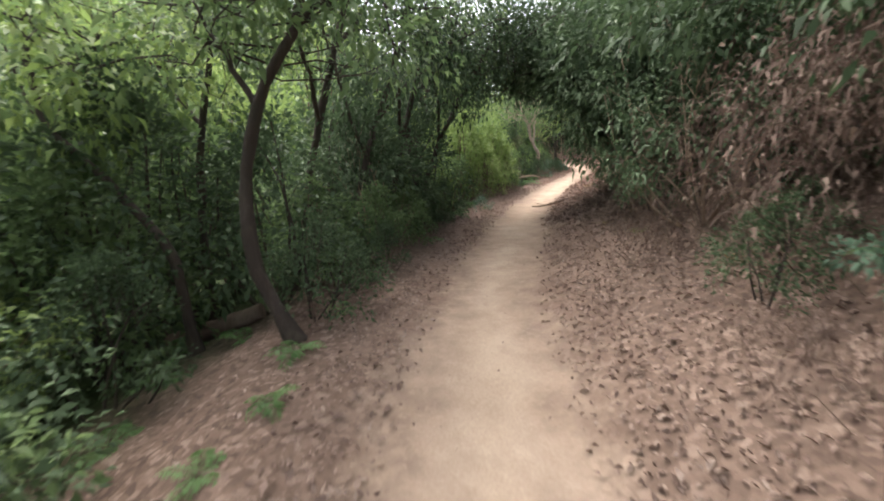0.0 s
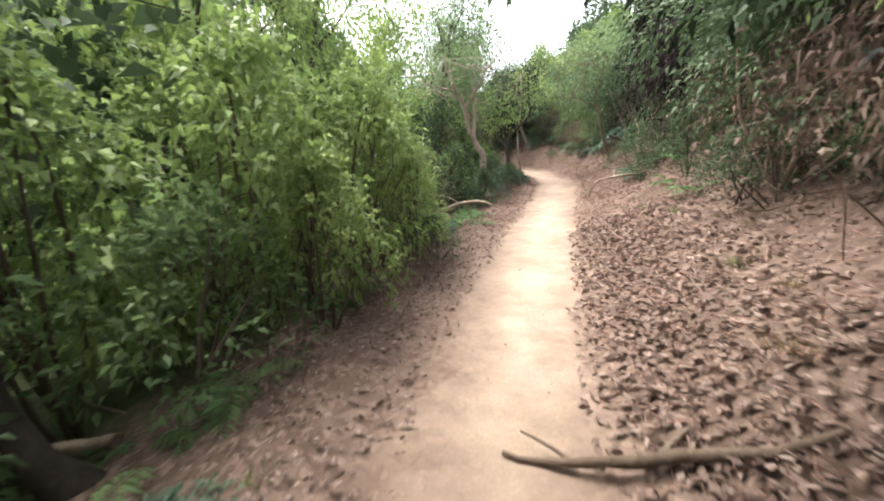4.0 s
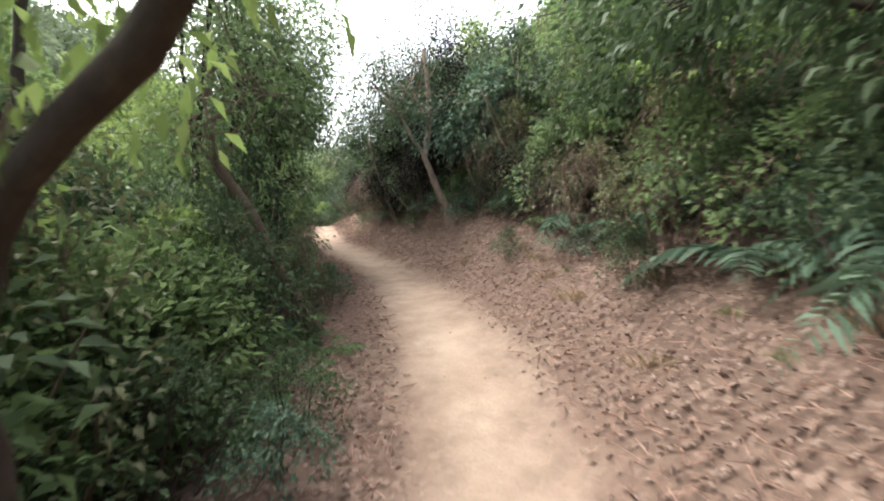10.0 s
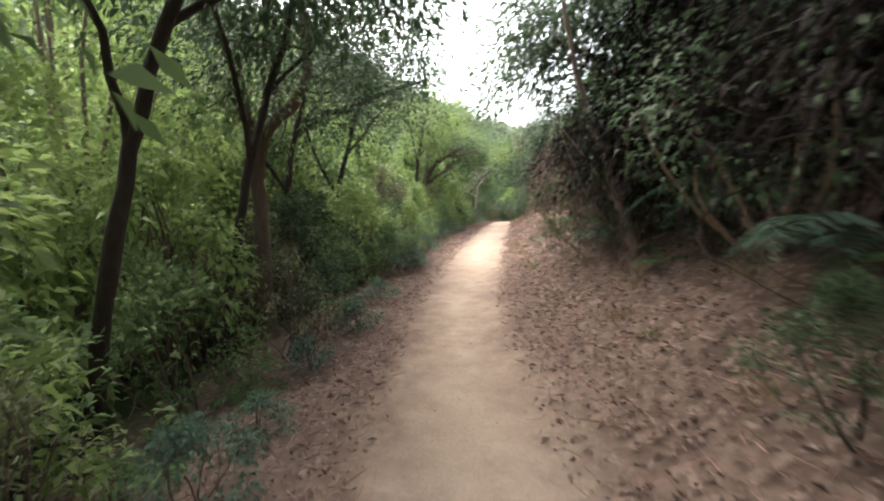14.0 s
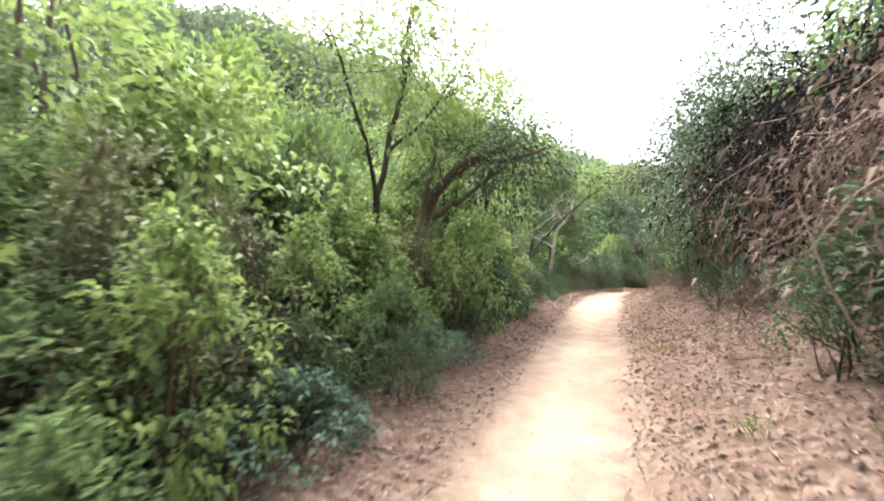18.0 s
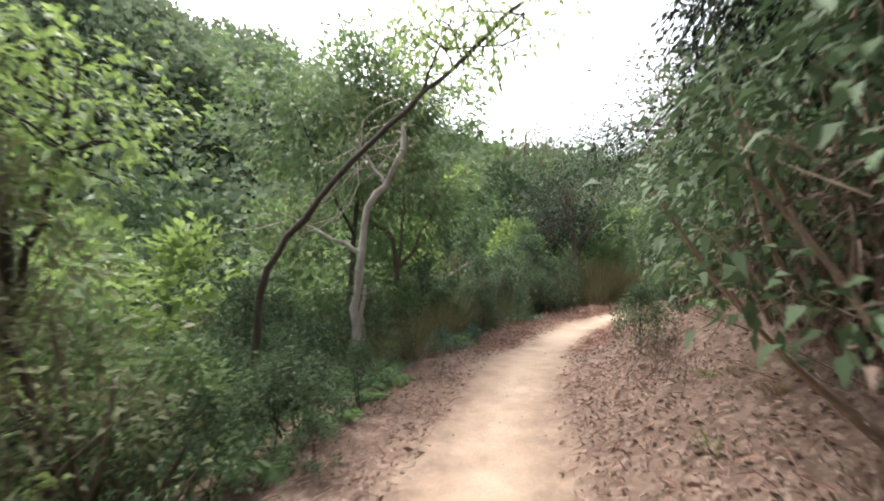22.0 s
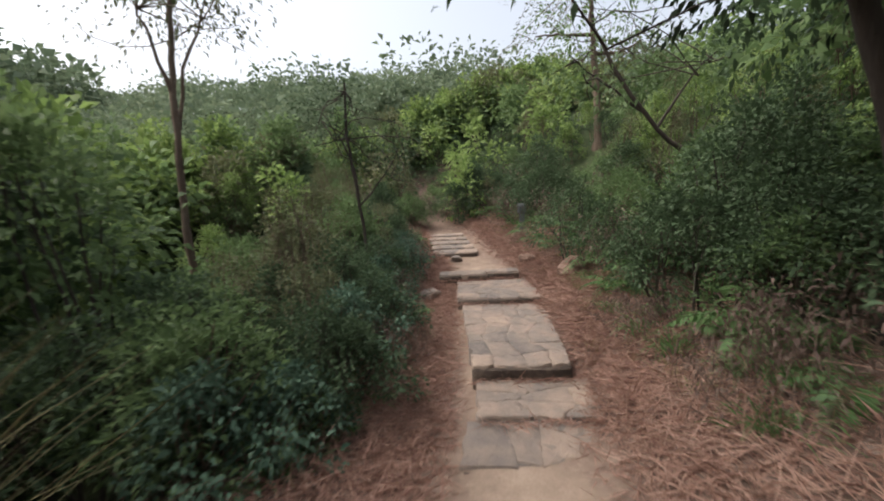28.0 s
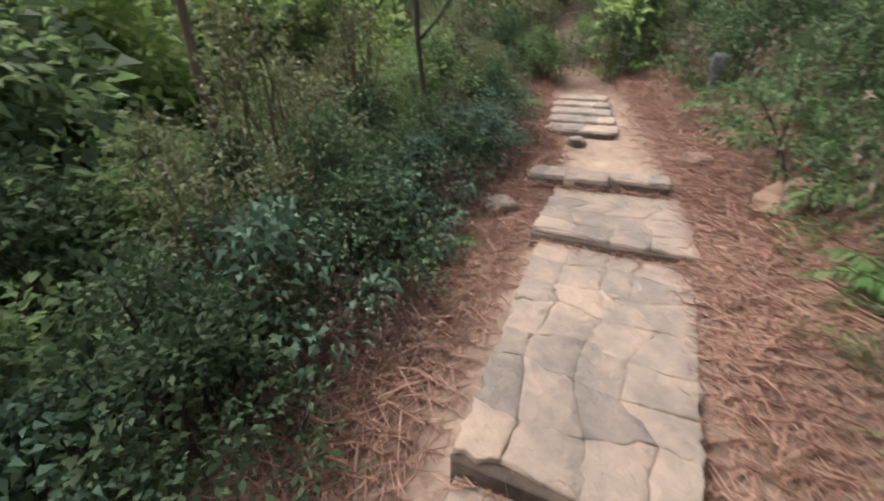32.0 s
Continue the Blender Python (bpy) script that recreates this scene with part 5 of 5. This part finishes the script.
fallen("fallen_branch", "pale dead branch on the bank", [(6.1, 14.35, 0.1), (5.75, 14.55, 0.25), (5.5, 14.8, 0.3), (5.35, 14.85, 0.08)], [0.02, 0.022, 0.02, 0.014], twigs_=[(0.5, (0.3, 0.5, 0.2), 0.012)])
fallen("dead_stem", "grey dead stem leaning over the slope", [(5.6, 20.3, 0.0), (5.25, 20.4, 0.45), (4.9, 20.55, 0.95), (4.6, 20.7, 1.25)], [0.028, 0.026, 0.022, 0.014])
fallen("dead_stem", "short pale dead stem at the trail edge", [(5.92, 25.35, -0.05), (5.88, 25.38, 0.4), (5.83, 25.44, 0.8)], [0.03, 0.024, 0.015])
fallen("dead_stem", "pale crooked stem at the trail edge", [(5.7, 19.2, -0.05), (5.58, 19.15, 0.35), (5.5, 19.2, 0.8), (5.48, 19.3, 1.5)], [0.03, 0.026, 0.024, 0.015])
fallen("broken_stump", "dark broken stump leaning from the bank", [(7.15, 15.65, 0.0), (6.8, 15.85, 0.55), (6.4, 16.1, 1.0)], [0.06, 0.05, 0.02], BARK_DARK)
fallen("fallen_branch", "thin dead twig on the leaf litter", [(8.4, 24.9, 0.04), (8.0, 25.3, 0.05), (7.9, 25.8, 0.04)], [0.012, 0.014, 0.008], twigs_=[(0.5, (0.3, 0.2, 0.04), 0.007)])
fallen("fallen_branch", "thin dead twig on the leaf litter", [(7.4, 36.6, 0.05), (7.25, 37.1, 0.25), (7.1, 37.35, 0.1)], [0.012, 0.014, 0.008])


# ---- rocks ----
def rock(name, label, x, y, a, b, c, mat, sink=0.3):
    g = bmesh.new()
    bmesh.ops.create_icosphere(g, subdivisions=3, radius=1)
    seed = rng.uniform(0, 50, 3)
    for v in g.verts:
        q = noise.noise(Vector(v.co) * 1.1 + Vector(seed)) * 0.45 + noise.noise(Vector(v.co) * 3 + Vector(seed)) * 0.12
        v.co = v.co * (1 + q)
        v.co = Vector((v.co.x * a, v.co.y * b, min(v.co.z, 0.75) * c))
    me = bpy.data.meshes.new(name)
    g.to_mesh(me)
    g.free()
    me.materials.append(mat)
    ob = new(name, me)
    z = float(height(x, y)[0])
    ob.matrix_world = pose(x, y, z + c * (0.5 - sink), 0, 0, rng.uniform(0, 360))
    return tagged(ob, label, "rock")


rock("rock", "grey rock set in the sandy trail", 9.95, 56.1, 0.15, 0.11, 0.07, ROCK)
rock("rock", "flat pale rock flush with the trail", 10.22, 56.2, 0.14, 0.1, 0.03, ROCK)
rock("rock", "grey rock half buried in leaf litter", 8.4, 52.1, 0.15, 0.11, 0.08, EARTH)
rock("rock", "small rock in the leaf litter", 8.95, 54.4, 0.08, 0.06, 0.03, ROCK)
rock("rock", "brown earth-covered boulder beside the steps", 15.41, 58.44, 0.24, 0.2, 0.2, EARTH)
rock("rock", "small stone at the edge of the steps", 13.96, 59.79, 0.14, 0.12, 0.12, STONE)
rock("rock", "small stone on the landing", 15.56, 60.74, 0.13, 0.1, 0.1, STONE)

# ---- sign ----
def build_sign():
    bx, by = 9.64, 57.24
    z = 0.355
    ob = thing("warning_sign", bx, by, z, "white notice board with a red border on two thin dark posts", "sign")
    face = Vector((7.97 - bx, 53.94 - by, 0)).normalized()
    right = Vector((-face.y, face.x, 0))
    rot = Matrix((tuple(right), tuple(-face), (0, 0, 1))).transposed().to_4x4()

    def slab(name, w, d, h, x, y_, zc, mat, label="", bevel=0.004):
        b = bmesh.new()
        bmesh.ops.create_cube(b, size=1)
        bmesh.ops.scale(b, vec=(w, d, h), verts=b.verts)
        bmesh.ops.bevel(b, geom=b.edges[:], offset=min(bevel, w / 3, d / 3, h / 3), segments=1, affect="EDGES")
        bmesh.ops.translate(b, vec=(x, y_, zc), verts=b.verts)
        bmesh.ops.transform(b, matrix=rot, verts=b.verts)
        me = bpy.data.meshes.new(name)
        b.to_mesh(me)
        b.free()
        me.materials.append(mat)
        return part(name, me, ob, label)
    slab("post", 0.026, 0.026, 1.75, -0.135, 0.02, 0.4, IRON, "thin dark iron post")
    slab("post", 0.026, 0.026, 1.75, 0.14, 0.02, 0.4, IRON, "thin dark iron post")
    slab("board", 0.295, 0.01, 0.365, 0, 0, 1.135, PAINT_RED, "red-edged sheet board")
    slab("notice", 0.285, 0.004, 0.305, 0.002, -0.0075, 1.125, PAINT_WHITE, "white notice sheet", 0.001)
    for k, (w, h, zc) in enumerate([(0.16, 0.014, 1.25), (0.21, 0.009, 1.222), (0.19, 0.009, 1.2), (0.21, 0.009, 1.17), (0.2, 0.009, 1.15), (0.17, 0.009, 1.128),
                                    (0.21, 0.009, 1.098), (0.19, 0.009, 1.076), (0.12, 0.009, 1.054), (0.16, 0.009, 1.02)]):
        slab("print_line", w, 0.002, h, -0.01 * (k % 3), -0.0105, zc, INK, "", 0.0004)
    return ob


build_sign()


# ---- stone steps ----
SO, SU, SR = np.array([11.5, 56.8]), np.array([0.755, 0.656]), np.array([0.656, -0.755])


def stair_xy(u, v):
    return SO + SU * u + SR * v


def stone_mesh(corners, tops, thick, mat, name="stone"):
    """A slab over four corners, with wavering edges, a worn rim and the tops' heights."""
    c = [np.array(p, float) for p in corners]
    ring, hts = [], []
    for i in range(4):
        a, b = c[i], c[(i + 1) % 4]
        for k in range(4):
            t = k / 4
            q = a + (b - a) * t
            if k:
                q = q + rng.normal(0, 0.009, 2)
            ring.append(q)
            hts.append(tops[i] + (tops[(i + 1) % 4] - tops[i]) * t)
    ring, hts = np.array(ring), np.array(hts)
    mid = ring.mean(0)
    n = len(ring)
    inner = mid + (ring - mid) * 0.965
    core = mid + (ring - mid) * 0.5
    v = np.vstack([np.c_[ring, hts - thick], np.c_[ring, hts - 0.0025], np.c_[inner, hts + rng.normal(0, 0.003, n)],
                   np.c_[core, hts.mean() + (hts - hts.mean()) * 0.5 + rng.normal(0, 0.003, n)], np.c_[[mid], [hts.mean()]]])
    i = np.arange(n)
    j = (i + 1) % n
    g = Geo()
    g.add(v, np.vstack([np.stack([i + k * n, j + k * n, j + (k + 1) * n, i + (k + 1) * n], -1) for k in range(3)]))
    g.f.append(np.stack([i + 3 * n, j + 3 * n, np.full(n, 4 * n)], -1))
    return g.mesh(name, mat)


def flight(label, u0, u1, v0, v1, w0, w1, rise0, rise1, rows_, cols):
    """One tread from u0 to u1, v0..v1 wide in front and w0..w1 behind, laid of rows of stones."""
    x, y = stair_xy((u0 + u1) / 2, (v0 + w1) / 2)
    z = float(height(x, y)[0])
    ob = thing("stone_step", x, y, z, label, "step", "stone steps of the trail")
    bed = [stair_xy(u, v) - (x, y) for u, v in ((u0 + 0.01, v0 + 0.02), (u0 + 0.01, v1 - 0.02), (u1 - 0.005, w1 - 0.02), (u1 - 0.005, w0 + 0.02))]
    part("bedding", stone_mesh(bed, [rise0 - z - 0.006, rise0 - z - 0.006, rise1 - z - 0.006, rise1 - z - 0.006], 0.2, STONE, "bedding"), ob, "stone rubble bedding")
    # Strip added along the step front; its dark colour carries the lip's shadow.
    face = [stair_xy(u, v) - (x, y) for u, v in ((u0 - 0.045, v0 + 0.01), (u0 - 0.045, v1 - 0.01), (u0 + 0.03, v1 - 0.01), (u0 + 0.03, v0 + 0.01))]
    part("riser", stone_mesh(face, [rise0 - z - 0.022] * 4, 0.17, SHADED_SOIL, "riser"), ob, "earthy riser strip with shade in its colour")
    rows_, cols = rows_ + rows_ // 2, cols + 1
    knots = {}
    for r in range(rows_ + 1):
        slide = rng.uniform(-0.3, 0.3)
        for c in range(cols + 1):
            tt = (r + (rng.uniform(-0.26, 0.26) if 0 < r < rows_ else 0)) / rows_
            f = (c + (rng.uniform(-0.22, 0.22) + slide if 0 < c < cols else 0)) / cols
            knots[r, c] = tt, f
    for r in range(rows_):
        for c in range(cols):
            ring = [knots[r, c], knots[r, c + 1], knots[r + 1, c + 1], knots[r + 1, c]]
            tm, fm = sum(k[0] for k in ring) / 4, sum(k[1] for k in ring) / 4
            quad, tops = [], []
            for tt, f in ring:
                tt, f = tm + (tt - tm) * 0.996, fm + (f - fm) * 0.996
                lo, hi = v0 + (w0 - v0) * tt, v1 + (w1 - v1) * tt
                edge = rng.normal(0, 0.022) if tt < 0.03 else 0
                q = stair_xy(u0 + (u1 - u0) * tt + edge, lo + (hi - lo) * f)
                quad.append((q[0] - x, q[1] - y))
                tops.append(rise0 + (rise1 - rise0) * tt - z)
            lift = rng.normal(0, 0.0022)
            part("stone", stone_mesh(quad, [q + lift for q in tops], 0.2, STONE), ob)
    return ob


def plane(u):
    return -0.025 + 0.0769 * u


flight("low worn stones half covered with sand", 0.69, 1.11, -0.3, 0.62, -0.24, 0.66, 0.039, 0.062, 1, 3)
flight("worn stone tread of pale and grey slabs", 1.13, 1.62, -0.16, 0.7, -0.16, 0.72, 0.081, 0.105, 2, 2)
flight("long worn stone tread of sandy pale and grey stones", 1.65, 3.35, -0.18, 0.6, -0.24, 0.72, 0.209, 0.227, 5, 3)
flight("worn stone tread of pale stones", 3.38, 4.30, -0.3, 0.74, -0.28, 0.68, 0.295, 0.307, 3, 3)
flight("cracked stone lip under the sandy landing", 4.32, 4.62, -0.56, 0.12, -0.55, 0.1, 0.392, 0.388, 1, 3)
flight("cracked stone lip beside the sandy landing", 4.40, 4.69, 0.13, 0.6, 0.12, 0.6, 0.397, 0.388, 1, 2)
rock("rock", "brown block of stone at the end of a step", 16.55 - 0.75, 59.45, 0.13, 0.1, 0.12, EARTH)
for k in range(5):
    u = 5.99 + 0.433 * k
    flight("narrow stone step on the upper slope", u, u + 0.36, -0.75 - 0.05 * k, 0.08 - 0.06 * k, -0.75 - 0.05 * k, 0.08 - 0.06 * k, plane(u) + 0.02, plane(u) + 0.03, 1, 3)


# ---- marker post above the steps ----
def build_post():
    x, y = 17.2, 60.42
    z = float(height(x, y)[0])
    ob = thing("marker_post", x, y, z, "grey concrete marker post among ferns", "post")
    for name, w, d, h, zc, label in (("shaft", 0.1, 0.08, 0.5, 0.17, "square grey shaft"), ("cap", 0.16, 0.11, 0.2, 0.5, "slanted dark grey head")):
        b = bmesh.new()
        bmesh.ops.create_cube(b, size=1)
        bmesh.ops.scale(b, vec=(w, d, h), verts=b.verts)
        if name == "cap":
            for v in b.verts:
                if v.co.z > 0 and v.co.y < 0:
                    v.co.z -= 0.05
        bmesh.ops.bevel(b, geom=b.edges[:], offset=0.012, segments=2, affect="EDGES")
        bmesh.ops.transform(b, matrix=pose(0, 0, zc, 0, 0, -40), verts=b.verts)
        me = bpy.data.meshes.new(name)
        b.to_mesh(me)
        b.free()
        me.materials.append(CONCRETE)
        part(name, me, ob, label)


build_post()

# ---- grasses, reeds and ferns that stand out ----
for s, d, k, z_ in ((58.2, -2.3, "reed", 1.15), (58.8, -2.5, "reed", 1.2), (59.5, -2.6, "reed", 1.1), (58.4, -3.0, "reed", 1.3), (55.9, -2.1, "reed", 0.7), (56.5, -2.2, "reed", 0.8), (55.2, -2.4, "reed", 0.7), (54.4, -2.0, "blade", 1.0), (55.0, -2.2, "blade", 1.1),
                    (53.6, -1.9, "fern", 1.1), (52.6, -1.8, "bigfern", 0.8), (51.6, -1.7, "fern", 1.0), (50.2, -1.5, "fern", 0.9), (24.6, -1.55, "fern", 0.9), (25.2, -1.6, "bigfern", 0.7),
                    (20.4, 2.2, "bigfern", 1.1), (21.2, 2.4, "bigfern", 1.1), (26.3, 2.1, "bigfern", 0.95), (25.8, 2.4, "bigfern", 1.0), (35.6, -1.5, "broad", 0.8), (19.4, -1.6, "broad", 0.8),
                    (25.6, 2.7, "bigfern", 1.3), (26.4, 2.9, "bigfern", 1.35), (27.2, 2.7, "bigfern", 1.2), (26.9, 3.3, "bigfern", 1.3), (25.2, 2.3, "fern", 1.1), (19.6, 2.5, "bigfern", 1.3), (22.0, 2.6, "bigfern", 1.2), (63.3, -1.35, "blade", 1.0), (64.4, -1.45, "blade", 1.0), (62.6, -1.6, "blade", 1.0), (68.7, 1.5, "fern", 1.1), (67.6, -1.1, "fern", 1.0), (66.9, -1.3, "fern", 1.0), (63.2, 1.4, "grass", 0.9), (62.9, -0.8, "grass", 0.7)):
    put(k, s, d, z_)
row("gloom fern broad small", 25.4, 28.2, 0.3, 1.5, 2.0, 0.45, 0.6)
row("bigfern fern small gloom", 15.5, 20.5, 0.3, 1.5, 2.1, 0.5, 0.7)
row("broad fern small", 14.8, 18.6, 0.22, -1.9, -1.2, 0.5, 0.75)
row("fern small bigfern", 49.5, 56, 0.3, -3.2, -1.7, 0.7, 1.0)
row("small olive mid", 50, 57, 0.4, -4.4, -3.0, 0.9, 1.2)
row("reed", 52.6, 57.6, 0.55, -2.5, -1.7, 0.5, 0.75)
row("blade reed", 50.5, 55, 0.5, -1.9, -1.4, 0.4, 0.6)
row("straw", 22, 34, 0.6, 0.95, 1.9, 0.5, 0.9)
row("straw grass", 34, 60, 0.7, 0.8, 1.9, 0.4, 0.8)
row("straw", 52, 60, 0.5, -1.5, -0.7, 0.4, 0.8)
row("grass straw", 62, 68, 0.35, 0.8, 1.3, 0.3, 0.6)
row("grass straw", 62, 68, 0.6, -0.9, -0.5, 0.25, 0.5)


# ---- fallen leaves, needles and far woods ----
def points(n, s0, s1, d_of):
    s = rng.uniform(s0, s1, n)
    d = d_of(n)
    i = np.searchsorted(RUN, s)
    x, y = LINE[i, 0] + d * TAN[i, 1], LINE[i, 1] - d * TAN[i, 0]
    return np.stack([x, y, height(x, y)], -1), s, d


def beside(side, start, wide):
    """Offsets that thin out softly towards the trail."""
    return lambda n: side * (start + rng.gamma(2.2, wide, n))


def litter():
    g = Geo()
    for n, s0, s1, fn, size in ((46000, -3, 58, beside(1, 0.42, 0.38), 0.036), (24000, -3, 58, beside(-1, 0.42, 0.22), 0.036), (1200, -3, 58, lambda n: rng.normal(0, 0.5, n), 0.022),
                                (7000, 7, 14, beside(1, 0.35, 0.35), 0.062), (3500, -3, 58, beside(1, 0.4, 0.42), 0.058), (2500, -3, 58, beside(-1, 0.4, 0.25), 0.062)):
        p, s, d = points(n, s0, s1, fn)
        p[:, 2] += rng.uniform(0.004, 0.035, n)
        leaves(g, p, rng.normal(0, 1, (n, 3)) * [1, 1, 0.22], size, 0.5, rng.uniform(-0.2, 0.25))
    tagged(new("leaf_litter", g.mesh("leaf_litter", LITTER)), "brown fallen leaves strewn beside the trail", "leaf litter", kind="stuff")
    g = Geo()
    for n, s0, s1, fn in ((20000, 52, 71, beside(1, 0.35, 0.3)), (26000, 59, 70, beside(1, 0.5, 0.26)), (20000, 59, 70, beside(-1, 0.36, 0.24)), (20000, 52, 71, beside(-1, 0.3, 0.26)),
                          (14000, 8, 51, beside(1, 0.4, 0.4)), (6000, 14, 51, beside(-1, 0.4, 0.22))):
        p, s, d = points(n, s0, s1, fn)
        p[:, 2] += rng.uniform(0.002, 0.04, n)
        strips(g, p, rng.normal(0, 1, (n, 3)) * [1, 1, 0.25] + [0, 0, 0.12], 0.15, 0.007, 1, 0.1)
    for u, v0, v1, z in ((1.13, -0.16, 0.7, 0.06), (1.65, -0.18, 0.62, 0.1), (3.38, -0.3, 0.74, 0.228), (4.32, -0.56, 0.1, 0.308), (4.4, 0.12, 0.6, 0.308)):
        n = 160
        q = SO + SU * (u - 0.05 - np.abs(rng.normal(0, 0.03, n)))[:, None] + SR * rng.uniform(v0, v1, n)[:, None]
        strips(g, np.c_[q, z + rng.uniform(0.004, 0.03, n)], rng.normal(0, 1, (n, 3)) * [1, 1, 0.2] + [0, 0, 0.1], 0.13, 0.007, 1, 0.1)
    for n, fn in ((5000, beside(1, 0.62, 0.24)), (4000, beside(-1, 0.5, 0.2))):
        p, s, d = points(n, 56, 70, fn)
        p[:, 2] += rng.uniform(0.01, 0.07, n)
        strips(g, p, rng.normal(0, 1, (n, 3)) * [1, 1, 0.35] + [0, 0, 0.15], 0.32, 0.008, 2, 0.15)
    tagged(new("dry_needles", g.mesh("dry_needles", NEEDLE)), "reddish dry needles and straw beside the trail", "needles", kind="stuff")


litter()


def crowns(g, x, y, r, per, cut=0.34):
    """Rounded, uneven tree crowns of leafy tufts at x, y."""
    z = height(x, y)
    n = len(x)
    a, u = rng.uniform(0, 2 * math.pi, (n, per)), rng.uniform(-0.35, 1, (n, per))
    v = np.stack([np.cos(a) * np.sqrt(1 - u * u), np.sin(a) * np.sqrt(1 - u * u), u * 0.9], -1)
    lump = rng.uniform(0, 6.28, (n, 1))
    big = r[:, None] * rng.uniform(0.72, 1.08, (n, per)) * (1 + 0.22 * np.sin(3 * a + lump) * np.sin(4 * u + lump))
    c = np.stack([x, y, z + r * rng.uniform(0.75, 1.25, n)], -1)[:, None] + v * big[..., None]
    out = v + rng.normal(0, 0.7, v.shape)
    leaves(g, c.reshape(-1, 3), out.reshape(-1, 3), np.repeat(r * cut, per), 0.6, 0.15)


def scatter_far():
    """The woods of the slopes around, as one mass of leaves."""
    g = Geo()
    n = 2600
    a = rng.uniform(0, 2 * math.pi, n)
    r = 18 + 240 * rng.uniform(0, 1, n) ** 1.5
    x, y = 6 + np.cos(a) * r, 32 + np.sin(a) * r * 1.1
    s, d, _ = along(x, y)
    ok = ((np.abs(d) > 15) | (s > 82)) & (hill(x, y, s, d) < 4)
    crowns(g, x[ok], y[ok], (1.1 + r[ok] * 0.014) * rng.uniform(0.7, 1.4, ok.sum()), 72, 0.23)
    a, r = rng.uniform(-0.5, 2.64, 1500), 10 + 90 * rng.uniform(0, 1, 1500)
    x, y = 20 + np.cos(a) * r, 66 + np.sin(a) * r
    s, d, _ = along(x, y)
    ok = ((np.abs(d) > 15) | (s > 80)) & (hill(x, y, s, d) < 4)
    crowns(g, x[ok], y[ok], (0.8 + r[ok] * 0.012) * rng.uniform(0.7, 1.4, ok.sum()), 70, 0.3)
    x, y = rng.uniform(-120, 30, 5200), rng.uniform(34, 175, 5200)
    s, d, _ = along(x, y)
    front = (x + 60) * 0.66 - (y - 104) * 0.75
    ok = (hill(x, y, s, d) > 3) & (front > -18)
    crowns(g, x[ok], y[ok], rng.uniform(1.3, 3.3, ok.sum()), 72, 0.31)
    tagged(new("distant_woods", g.mesh("distant_woods", HILLGREEN)), "green woods on the slopes around", "woods", kind="stuff")


scatter_far()
for k in list(KIND.values()):
    for o in (*k.children_recursive, k):
        bpy.data.objects.remove(o)
